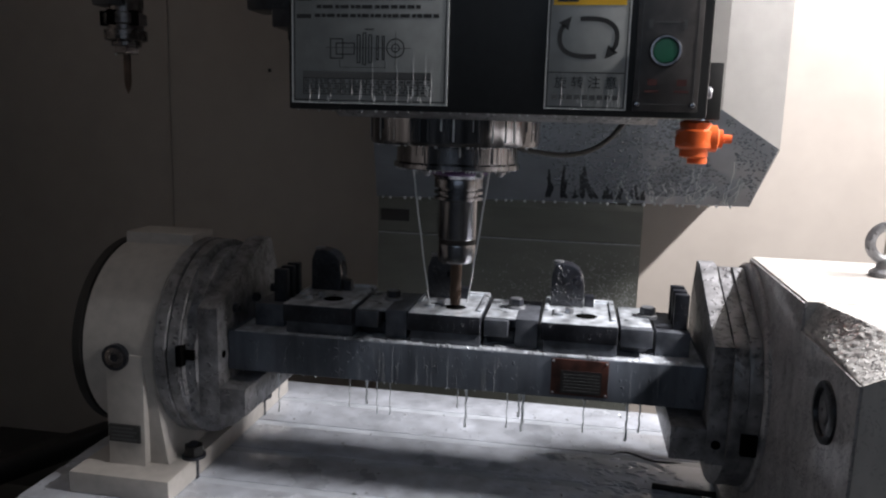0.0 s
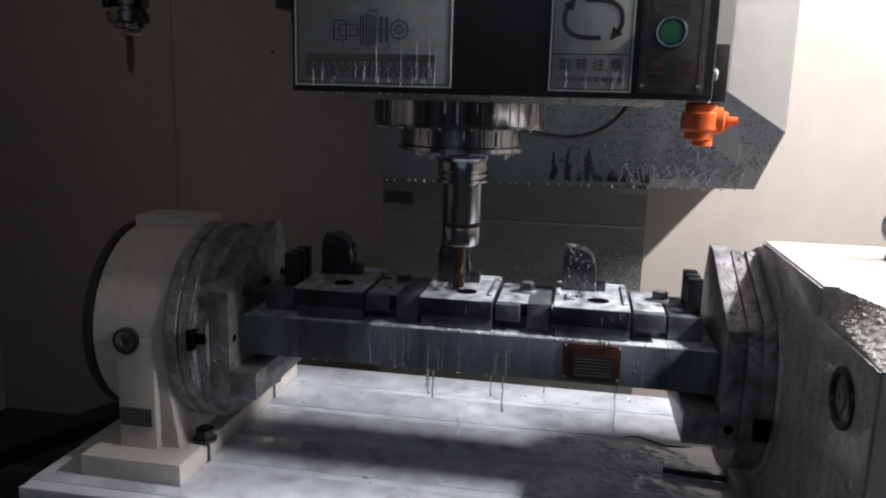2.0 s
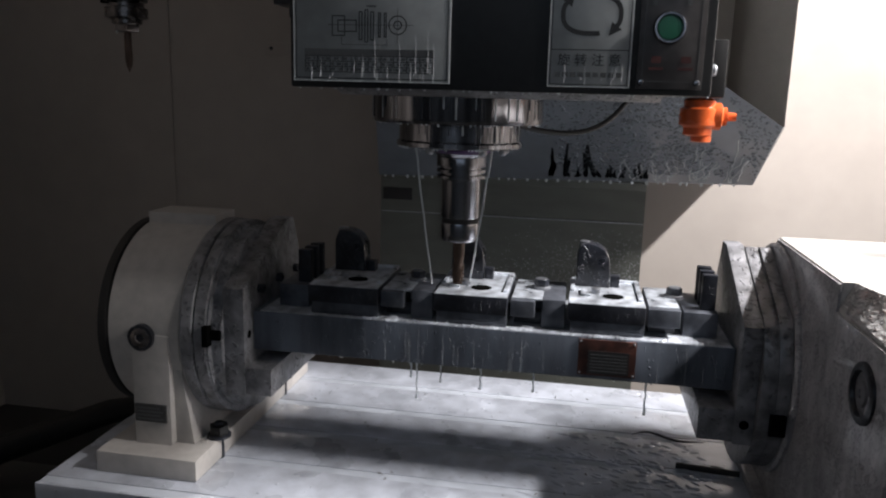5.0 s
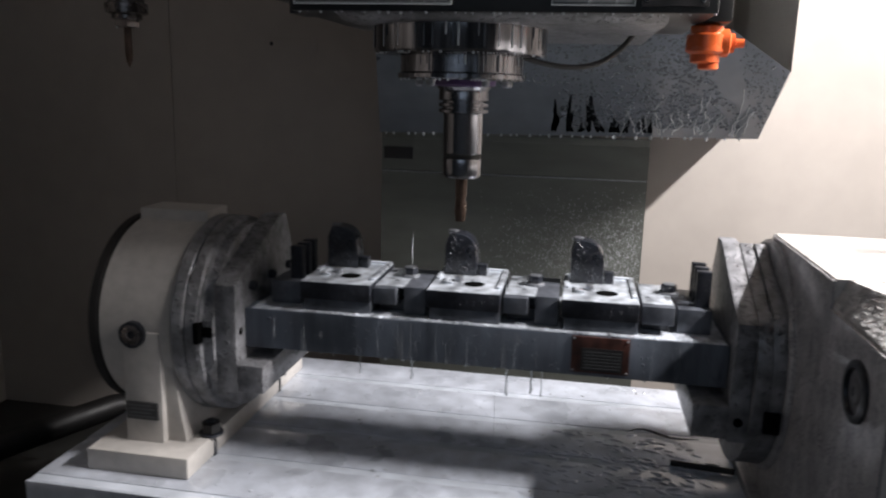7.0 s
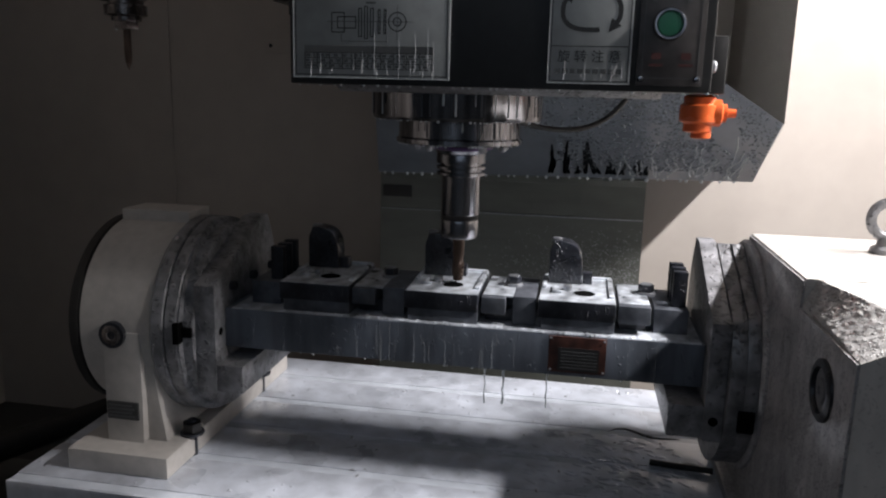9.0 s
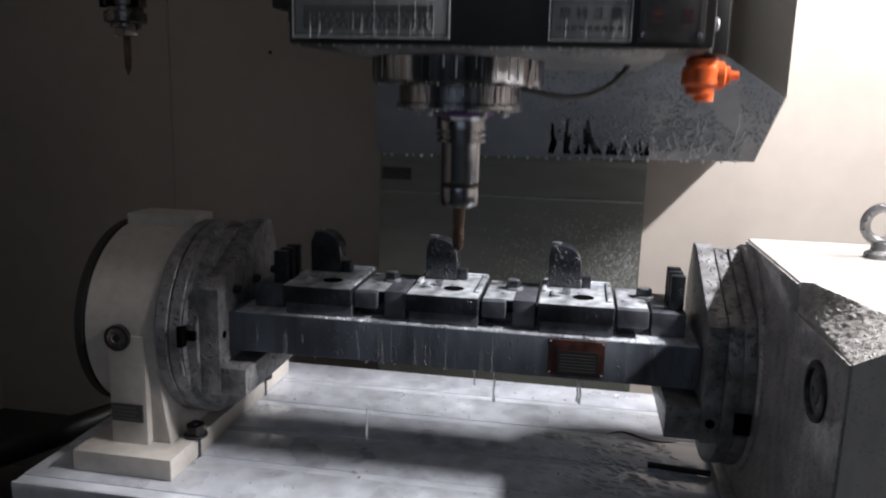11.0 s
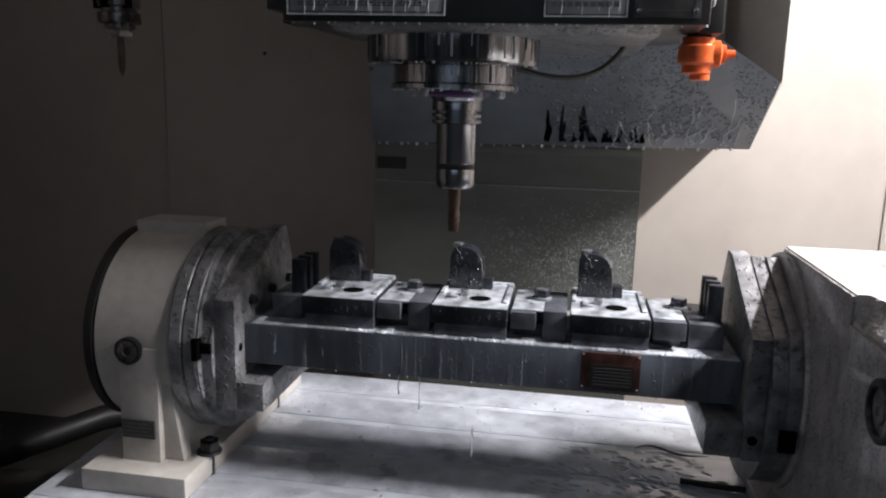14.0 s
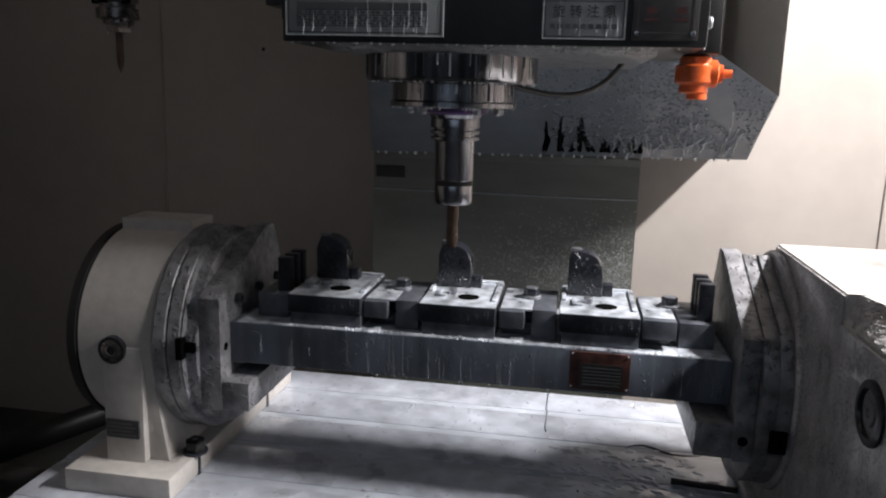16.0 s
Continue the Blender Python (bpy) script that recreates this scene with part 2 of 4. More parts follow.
def enclosure():
    solid("wall_back", box(B(), -1.34, 1.24, 0.75, 0.79, -0.36, 1.5), WALL, "cream painted sheet steel back wall", "wall", "structure")
    solid("wall_left", box(B(), -1.34, -1.30, -1.0, 0.75, -0.36, 1.5), WALL, "cream painted sheet steel side wall in shade", "wall", "structure")
    solid("wall_right", box(B(), 1.20, 1.24, -1.0, 0.75, -0.36, 1.5), WALL, "cream painted sheet steel side wall under the lamp", "wall", "structure")
    solid("floor", box(B(), -1.34, 1.24, -1.0, 0.79, -0.40, -0.36), FLOOR, "dark oily chip tray floor", "floor", "structure")
    solid("ceiling", box(B(), -1.34, 1.24, -0.75, 0.79, 1.5, 1.53), WALL, "cream sheet steel roof of the enclosure", "ceiling", "structure")
    for x in (-0.79, 0.762):
        solid("trim", box(B(), x - 0.003, x + 0.003, 0.7455, 0.7495, -0.36, 1.5, 0.001), WALL, "vertical folded seam of the sheet steel wall", "trim", "structure")
    solid("cover_strip", box(B(), -0.56, -0.44, 0.7475, 0.7499, 0.536, 0.566, 0.001), WALL, "flat cream cover strip screwed to the wall", "cover strip")
    bm = box(B(), -0.44, 0.9, -0.16, 0.24, -0.36, -0.12)
    solid("saddle", bm, FLOOR, "dark saddle casting under the table", "machine saddle")
    bm = prism(B(), [(-0.16, -0.36), (-0.16, -0.19), (0.03, -0.14), (0.2, -0.19), (0.2, -0.36)], -1.29, -0.53, "x", 0.004)
    solid("way_guard", bm, FLOOR, "black sloping guard beside the table end", "machine guard")
    bm = tube(B(), [(-0.86, -0.3, -0.15), (-0.80, -0.1, -0.12), (-0.735, 0.08, -0.105), (-0.655, 0.255, -0.105), (-0.58, 0.42, -0.14), (-0.54, 0.6, -0.25), (-0.53, 0.68, -0.36)], 0.022, 14)
    solid("hose", bm, RUBBER, "thick black rubber hose beside the table", "hose")


def small_screw(x, y, z, axis="y"):
    bm = lathe(B(), [(0.0, -0.004), (0.004, -0.0035), (0.005, 0.0), (0.005, 0.002), (0.0, 0.002)], axis, (x, y, z), 16)
    return solid("screw", bm, DARK_STEEL, "small dark screw in the wall", "screw")


def magazine_tool():
    t = thing("magazine_tool", "spare drill in a wet steel holder hanging from the tool magazine", "cutting tool")
    c = (-0.547, 0.2, 0)
    part("holder", lathe(B(), [(0.020, 0.70), (0.025, 0.66), (0.025, 0.604), (0.031, 0.602), (0.031, 0.588), (0.026, 0.586), (0.026, 0.580), (0.031, 0.578), (0.031, 0.564), (0.022, 0.561), (0.022, 0.556), (0.012, 0.552)], "z", c, 28), HOLDER, t)
    for a in (200, 262, 325):
        x, y = c[0] + 0.0295 * math.cos(radians(a)), c[1] + 0.0295 * math.sin(radians(a))
        part("drive_slot", box(B(), x - 0.006, x + 0.006, y - 0.004, y + 0.004, 0.5845, 0.606, 0.001), HOLE_SHADE, t)
    n = part("collet_nut", prism(B(), hexagon(0.019, c[0], c[1]), 0.544, 0.561, "z", 0.002), HOLDER, t)
    part("drop", lathe(B(), [(0.0012, 0.5445), (0.0016, 0.543), (0.0, 0.540)], "z", (c[0] - 0.008, c[1] - 0.015, 0), 8), WATER, n)
    part("drill", lathe(B(), [(0.0055, 0.55), (0.0055, 0.505), (0.0045, 0.495), (0.0, 0.484)], "z", c, 16), BRASS, t, "thin brown drill")
    part("gripper", box(B(), c[0] - 0.036, c[0] + 0.014, 0.17, 0.23, 0.612, 0.64, 0.004), DARK_STEEL, t)
    part("arm", box(B(), c[0] - 0.03, c[0] + 0.03, 0.18, 0.22, 0.66, 1.5, 0.004), DARK_STEEL, t)
    return t


def stepped_bracket():
    bm = B()
    for i, (x0, x1, z0, z1) in enumerate(((-0.42, -0.30, 0.64, 1.5), (-0.37, -0.28, 0.615, 0.645), (-0.33, -0.27, 0.59, 0.62), (-0.305, -0.24, 0.57, 0.595))):
        box(bm, x0, x1, 0.24, 0.30, z0, z1, 0.004)
    return solid("stepped_bracket", bm, DARK_STEEL, "black stepped steel bracket beside the spindle head", "bracket")


# ---- things on the moving table ----


def machine_table():
    t = thing("machine_table", "flooded steel machine table with long slots", "machine table")
    part("bed", box(B(), -0.472, 1.0, -0.198, 0.292, -0.12, -0.026, 0.004), STEEL, t)
    cuts = [-0.179, -0.083, 0.012, 0.108, 0.205]
    edges = [-0.2] + cuts + [0.294]
    for y0, y1 in zip(edges, edges[1:]):
        part("table_land", box(B(), -0.474, 1.0, y0 + 0.008, y1 - 0.008, -0.026, 0.0, 0.0015), TABLE, t)
    for y in cuts:
        part("slot_floor", box(B(), -0.473, 0.999, y - 0.0078, y + 0.0078, -0.027, -0.0010), SLOT_FILL, t, "slot brimming with milky coolant")
    RIDERS.append(t)


def table_litter():
    pts = [(0.235 + 0.012 * i, 0.105 + 0.010 * math.sin(i * 0.7), 0.003 + 0.002 * math.sin(i * 1.1)) for i in range(9)]
    RIDERS.append(solid("swarf_strip", tube(B(), pts, [0.0005 + 0.0014 * math.sin(math.pi * i / 8) for i in range(9)], 6), DARK_STEEL, "thin curled strip of metal swarf on the table", "swarf"))
    bm = tube(B(), [(0.285, 0.022, 0.004), (0.32, 0.018, 0.004), (0.362, 0.014, 0.004)], 0.004, 10)
    RIDERS.append(solid("short_rod", bm, RUBBER, "short black rod lying on the wet table", "rod"))
    rnd = random.Random(3)
    bm = B()
    for i in range(38):
        c = Vector((rnd.uniform(-0.25, 0.34), rnd.uniform(-0.1, 0.27), 0.0006))
        r = rnd.uniform(0.0006, 0.0020)
        a0 = rnd.uniform(0, 3.14)
        n = 6
        ring = [bm.verts.new(c + Vector((r * 2.2 * math.cos(2 * math.pi * k / n) * math.cos(a0) - r * math.sin(2 * math.pi * k / n) * math.sin(a0), r * 2.2 * math.cos(2 * math.pi * k / n) * math.sin(a0) + r * math.sin(2 * math.pi * k / n) * math.cos(a0), -0.0008))) for k in range(n)]
        top = bm.verts.new(c + Vector((0, 0, r * 0.7)))
        for k in range(n):
            bm.faces.new((ring[k], ring[(k + 1) % n], top))
        bm.faces.new(ring[::-1])
    RIDERS.append(solid("swarf_chips", bm, STEEL, "loose wet metal chips on the table", "swarf", "stuff"))


def coolant_ripples():
    rnd = random.Random(8)
    bm = B()
    for i in range(260):
        c = Vector((rnd.triangular(0.06, 0.37, 0.28), rnd.triangular(-0.17, 0.12, 0.02), -0.0004))
        r, a0, n = rnd.uniform(0.0015, 0.0045), rnd.uniform(-0.9, 0.5), 8
        e1, e2 = Vector((math.cos(a0), math.sin(a0), 0)), Vector((-math.sin(a0), math.cos(a0), 0))
        low = [bm.verts.new(c + e1 * r * 2.6 * math.cos(2 * math.pi * k / n) + e2 * r * math.sin(2 * math.pi * k / n)) for k in range(n)]
        mid = [bm.verts.new(c + 0.55 * (v.co - c) + Vector((0, 0, r * 0.42))) for v in low]
        top = bm.verts.new(c + Vector((0, 0, r * 0.55)))
        for k in range(n):
            bm.faces.new((low[k], low[(k + 1) % n], mid[(k + 1) % n], mid[k]))
            bm.faces.new((mid[k], mid[(k + 1) % n], top))
    RIDERS.append(solid("coolant_ripples", bm, TABLE, "choppy ripples of milky coolant on the table", "coolant", "stuff"))


CY, CZ, R = 0.01, 0.165, 0.130


def tail_support():
    t = thing("tail_support", "cream painted round support stand with grey steel face discs", "tailstock")
    part("base", box(B(), -0.421, -0.289, -0.150, 0.235, 0.0, 0.0275, 0.003), CREAM, t, "cream cast base flange")
    # stand: upright below the round housing, slightly narrower at its foot
    part("stand", prism(B(), [(-0.1185, 0.0275), (-0.1165, 0.168), (-0.09, 0.18), (0.11, 0.18), (0.136, 0.165), (0.138, 0.0275)], -0.3865, -0.3365, "x", 0.003), CREAM, t)
    part("rib", prism(B(), [(-0.3385, 0.0275), (-0.3385, 0.165), (-0.333, 0.165), (-0.312, 0.0275)], -0.108, 0.115, "y", 0.002), CREAM, t)
    part("housing", lathe(B(), [(0.121, -0.4195), (0.1250, -0.4170), (0.1250, -0.325), (0.122, -0.322)], "x", (0, CY, CZ), 72), CREAM, t, "round cream painted housing")
    part("back_cover", lathe(B(), [(0.121, -0.4335), (0.1262, -0.431), (0.1262, -0.4205), (0.120, -0.4185)], "x", (0, CY, CZ), 72), RUBBER, t, "black rear cover ring")
    part("top_pad", box(B(), -0.4175, -0.322, -0.012, 0.045, 0.27, 0.3025, 0.002), CREAM, t)
    part("face_disc", lathe(B(), [(0.127, -0.3215), (0.130, -0.319), (0.130, -0.306), (0.1285, -0.3045)], "x", (0, CY, CZ), 72), STEEL_WET, t, "wet grey steel face disc")
    part("front_disc", lathe(B(), [(0.1265, -0.304), (0.1295, -0.302), (0.1295, -0.288), (0.1275, -0.2865), (0.1275, -0.2855), (0.1290, -0.2845), (0.1215, -0.2835), (0.1215, -0.2705), (0.120, -0.2695)], "x", (0, CY, CZ), 72), STEEL_WET, t)
    s = part("sight_plug", lathe(B(), [(0.0165, -0.1215), (0.0165, -0.106), (0.0135, -0.1045), (0.0135, -0.102)], "y", (-0.371, 0, 0.1655), 28), DARK_STEEL, t, "dark threaded plug")
    part("plug_face", lathe(B(), [(0.0125, -0.1195), (0.0125, -0.1215), (0.010, -0.1225), (0.006, -0.1225), (0.005, -0.1212), (0.0, -0.1212)], "y", (-0.371, 0, 0.1655), 24), HOLDER, s, "brown metal plug face")
    p = part("name_plate", box(B(), -0.3835, -0.3415, -0.1206, -0.1165, 0.0575, 0.0800, 0.0006), PLATE, t, "small dark grey name plate")
    for k in range(4):
        part("print_bar", box(B(), -0.3805, -0.346 - 0.004 * (k % 2), -0.1210, -0.1204, 0.0605 + 0.0048 * k, 0.0625 + 0.0048 * k), GREY_INK, p)
    # tee slot holes in the discs
    bm = box(B(), -0.2905, -0.2828, -0.1225, -0.110, 0.161, 0.187, 0.001)
    box(bm, -0.2875, -0.2702, -0.1152, -0.108, 0.168, 0.180, 0.001)
    part("slot_hole", bm, HOLE_SHADE, t)
    RIDERS.append(t)


def clamp_bolt(x, y, z, foot):
    t = thing("clamp_bolt", "black hexagon nut and washer on a threaded stud", "bolt", "table clamp bolts")
    part("nut", prism(B(), hexagon(0.0125, x, y), z + 0.003, z + 0.016, "z", 0.0015), RUBBER, t)
    part("washer", lathe(B(), [(0.015, z), (0.015, z + 0.003)], "z", (x, y, 0), 24), DARK_STEEL, t)
    part("stud", lathe(B(), [(0.006, foot), (0.006, z + 0.019), (0.0045, z + 0.020)], "z", (x, y, 0), 16), DARK_STEEL, t)
    RIDERS.append(t)


def rotary_table():
    t = thing("rotary_table", "large cream rotary table with a grey steel disc", "rotary table")
    prof = [(-0.2, 0.0), (-0.2, 0.307), (0.032, 0.307), (0.135, 0.24), (0.135, 0.0)]
    part("body", prism(B(), prof, 0.381, 0.74, "x", 0.002), CREAM_WET, t, "cream painted cast body wet with coolant")
    bm = B()
    ends = [[bm.verts.new((x, y, z)) for x, z in ((0.381, 0.0), (0.381, low), (edge, 0.3065), (0.74, 0.3065), (0.74, 0.0))]
            for y, low, edge in ((-0.2005, 0.284, 0.392), (-0.352, 0.280, 0.434))]
    for k in range(5):
        bm.faces.new((ends[0][k], ends[0][(k + 1) % 5], ends[1][(k + 1) % 5], ends[1][k]))
    bm.faces.new(ends[0])
    bm.faces.new(ends[1])
    bmesh.ops.recalc_face_normals(bm, faces=bm.faces[:])
    part("front_housing", bm, CREAM_WET, t)
    # the bevel between side and top is left as cast, lumpy and dripping
    rnd = random.Random(31)
    bm = B()
    grid = []
    for i in range(61):
        u = i / 60
        line = []
        for k in range(25):
            v = k / 24
            rise = 0.0 if k in (0, 24) or i in (0, 60) else rnd.choice((0.0003, 0.0005, 0.0007, 0.0012)) * rnd.uniform(0.5, 1.2)
            x0, x1 = 0.3805, 0.392 + 0.042 * u
            line.append(bm.verts.new((x0 + (x1 - x0) * v - rise * 0.6, -0.2 - 0.1515 * u, 0.2835 - 0.004 * u + (0.0235 + 0.004 * u) * v + rise)))
        grid.append(line)
    for a, b in zip(grid, grid[1:]):
        for k in range(24):
            bm.faces.new((a[k], a[k + 1], b[k + 1], b[k]))
    part("cast_bevel", bm, ROUGH_WET, t, "rough cast bevel dripping with coolant")
    # added thin slab: its grey paints the shade on the body's cream side
    part("shaded_side", prism(B(), [(-0.351, 0.0), (-0.351, 0.279), (-0.2, 0.279), (-0.2, 0.305), (0.03, 0.305), (0.03, 0.0)], 0.3785, 0.3812, "x", 0.0006), SHADED_PAINT, t, "wet side of the cream body, its shade put into the grey colour")
    part("side_rim", lathe(B(), [(0.130, 0.3725), (0.1335, 0.3725), (0.1365, 0.3755), (0.1365, 0.3805)], "x", (0, CY, CZ), 72), SHADED_PAINT, t, "wet rim round the disc")
    # the disc is planed off in front to the slope of the end plate
    cut = Vector((-0.408, 0.913))
    for x0, x1, rad, plane in ((0.3428, 0.3580, 0.130, 0.1090), (0.3580, 0.3585, 0.128, 0.1080), (0.3585, 0.3720, 0.130, 0.1120)):
        prof = []
        for k in range(96):
            q = Vector((math.cos(2 * math.pi * k / 96), math.sin(2 * math.pi * k / 96))) * rad
            over = q.dot(cut) - plane
            if over > 0:
                q -= cut * over
            prof.append((CY + q.x, CZ + q.y))
        part("disc", prism(B(), prof, x0, x1, "x", 0.0002), STEEL_WET, t, "wet grey steel table disc")
    s = part("sight_glass", lathe(B(), [(0.0265, 0.384), (0.026, 0.376), (0.0235, 0.3745), (0.0195, 0.3745), (0.0185, 0.377), (0.0185, 0.383)], "x", (0, -0.2885, 0.2345), 36), DARK_STEEL, t, "black ringed oil sight glass")
    part("glass", lathe(B(), [(0.018, 0.3835), (0.018, 0.3785), (0.011, 0.3775), (0.010, 0.3758), (0.004, 0.3755), (0.0035, 0.377), (0.0, 0.377)], "x", (0, -0.2885, 0.2345), 28), SLOT, s)
    part("slot_hole", box(B(), 0.3535, 0.3705, -0.1245, -0.1185, 0.118, 0.142, 0.002), HOLE_SHADE, t)
    part("foot", box(B(), 0.365, 0.3795, -0.32, 0.10, 0.0, 0.012, 0.002), SHADED_PAINT, t)
    e = part("eyebolt", lathe(B(), [(0.016, 0.306), (0.016, 0.312), (0.010, 0.316), (0.009, 0.325)], "z", (0.500, -0.05, 0), 24), STEEL_WET, t, "steel lifting eyebolt")
    bm = B()
    ring = []
    for i in range(28):
        a = 2 * math.pi * i / 28
        ring.append([bm.verts.new((0.500 + (0.0185 + 0.0055 * math.cos(b)) * math.cos(a), -0.05 + 0.0055 * math.sin(b), 0.3435 + (0.0185 + 0.0055 * math.cos(b)) * math.sin(a)))
                     for b in [2 * math.pi * k / 10 for k in range(10)]])
    for i in range(28):
        for k in range(10):
            bm.faces.new((ring[i][k], ring[(i + 1) % 28][k], ring[(i + 1) % 28][(k + 1) % 10], ring[i][(k + 1) % 10]))
    part("ring", bm, STEEL_WET, e)
    RIDERS.append(t)


def cradle():
    t = thing("trunnion_cradle", "grey steel fixture beam held between two end plates", "fixture")
    part("beam", box(B(), -0.2430, 0.3215, -0.080, 0.078, 0.149, 0.1982, 0.0015), BEAM, t, "grey milled steel beam")
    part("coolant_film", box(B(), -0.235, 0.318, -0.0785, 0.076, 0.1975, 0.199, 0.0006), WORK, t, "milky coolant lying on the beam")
    prof = [(-0.106, 0.098), (-0.106, 0.231), (0.035, 0.294), (0.060, 0.294), (0.080, 0.249), (0.084, 0.19), (0.084, 0.098)]
    for x0, x1 in ((-0.2695, -0.2435), (0.322, 0.3425)):
        part("end_plate", prism(B(), prof, x0, x1, "x", 0.0015), STEEL_WET, t)
    part("step_block", box(B(), -0.2445, -0.2105, -0.1055, 0.078, 0.099, 0.1335, 0.002), STEEL_WET, t)
    part("step_block", box(B(), 0.284, 0.3225, -0.1055, 0.078, 0.100, 0.1375, 0.002), STEEL_WET, t)
    part("bore", lathe(B(), [(0.0052, -0.1068), (0.0052, -0.104)], "y", (0.332, 0, 0.121), 16), HOLE_SHADE, t, "dark drilled hole")
    for x, y in ((-0.2435, -0.060), (-0.2435, -0.092)):
        part("bore", lathe(B(), [(0.0048, x - 0.002), (0.0048, x + 0.0006)], "x", (0, y, 0.165 if y > -0.08 else 0.172), 14), HOLE_SHADE, t)
    for y in (-0.06, 0.0, 0.06):
        part("cap_screw", lathe(B(), [(0.006, -0.244), (0.006, -0.237), (0.004, -0.236), (0.0035, -0.239), (0.0, -0.239)], "x", (0, y, 0.222), 16), DARK_STEEL, t)
    # coolant that runs down the front of the beam, and foam along its upper edge
    rnd = random.Random(17)
    for i in range(46):
        x = rnd.uniform(-0.22, 0.31)
        z0, z1 = rnd.choice((0.1497, rnd.uniform(0.152, 0.18))), rnd.uniform(0.172, 0.1975)
        if z1 < z0 + 0.006:
            continue
        wide = rnd.uniform(0.0003, 0.0010)
        part("run_or_mirror_streak", tube(B(), [(x + 0.0006 * math.sin(3 * k + i), -0.0802, z1 + (z0 - z1) * k / 5) for k in range(6)], [wide * q for q in (0.3, 0.6, 0.8, 0.9, 1.0, 1.3)], 6), FILM_RUN, t)
    bm = B()
    for i in range(420):
        x, r = rnd.uniform(-0.17, 0.31), rnd.choice((0.0006, 0.0010, 0.0016)) * rnd.uniform(0.7, 1.3)
        lathe(bm, [(r * 1.5, -0.0004), (r * 1.2, r * 0.5), (r * 0.5, r * 0.9)], "z", (x, rnd.triangular(-0.0795, -0.066, -0.078), 0.1988), 6)
    tagged(part("foam", bm, WORK, t), "pale foam along the beam edge", kind="stuff")
    # name plate riveted to the front of the beam
    p = part("name_plate", box(B(), 0.151, 0.2155, -0.0822, -0.0795, 0.154, 0.1965, 0.0006), RED_PLATE, t, "red name plate with a dark printed table")
    part("print_field", box(B(), 0.162, 0.208, -0.0828, -0.0815, 0.1565, 0.1835), INK, p)
    for i in range(6):
        part("print_line", box(B(), 0.165, 0.206, -0.0832, -0.0822, 0.1595 + i * 0.0038, 0.1606 + i * 0.0038), GREY_INK, p)
    for x in (0.1535, 0.213):
        for z in (0.1565, 0.194):
            part("rivet", lathe(B(), [(0.0, -0.0838), (0.0012, -0.0832), (0.0016, -0.082), (0.0016, -0.081)], "y", (x, 0, z), 10), STEEL, p)
    RIDERS.append(t)


WZ = 0.199


def workpiece_parts():
    """A workpiece on its seat, about the middle of its foot, front at y = -0.072."""
    t = thing("workpiece", "machined steel plate with an upright rounded lug, wet with coolant", "workpiece", "workpieces on the fixture")
    part("seat", box(B(), -0.040, 0.043, -0.071, 0.05, 0.0, 0.015, 0.001), BLOCK, t, "grey steel seat block")
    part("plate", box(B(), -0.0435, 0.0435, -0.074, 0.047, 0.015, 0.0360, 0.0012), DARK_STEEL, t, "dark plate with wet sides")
    # thin pale slab: coolant film plus wet glare, put into the colour
    part("top_face", box(B(), -0.0428, 0.0428, -0.0733, 0.0463, 0.0355, 0.0366, 0.0004), WORK, t, "pale machined top face, coolant film and wet glare in its colour")
    # raised border on the top face, broken at the left
    for x0, x1, y0, y1 in ((-0.042, 0.042, 0.040, 0.046), (0.036, 0.042, -0.05, 0.04), (-0.042, -0.037, -0.02, 0.04)):
        part("border", box(B(), x0, x1, y0, y1, 0.036, 0.0392, 0.0008), WORK, t)
    part("bore", lathe(B(), [(0.0125, 0.0362), (0.0125, 0.0370), (0.0115, 0.0371), (0.0, 0.0371)], "z", (0.008, -0.034, 0), 28), HOLE_SHADE, t, "dark round bore")
    prof = [(-0.036, 0.0365), (-0.036, 0.076), (-0.031, 0.089), (-0.024, 0.0905), (-0.012, 0.0885), (-0.003, 0.083), (0.003, 0.073), (0.0045, 0.060), (0.0045, 0.0365)]
    part("lug", prism(B(), prof, 0.008, 0.036, "y", 0.002), LUG, t, "dark upright lug with a rounded shoulder")
    part("lug_cap", lathe(B(), [(0.0065, 0.087), (0.0065, 0.0912), (0.0055, 0.0918)], "z", (-0.028, 0.022, 0), 20), STEEL, t)
    part("stop", box(B(), 0.0055, 0.017, 0.012, 0.026, 0.0365, 0.0505, 0.001), DARK_STEEL, t)
    part("pin", lathe(B(), [(0.0055, 0.0365), (0.0055, 0.0425), (0.0045, 0.0432)], "z", (-0.012, -0.022, 0), 20), STEEL, t)
    part("tab", box(B(), -0.03, -0.018, -0.040, -0.033, 0.0365, 0.0395, 0.001), WORK, t)
    part("tab", box(B(), -0.03, -0.025, -0.034, -0.012, 0.0365, 0.0395, 0.001), WORK, t)
    return t


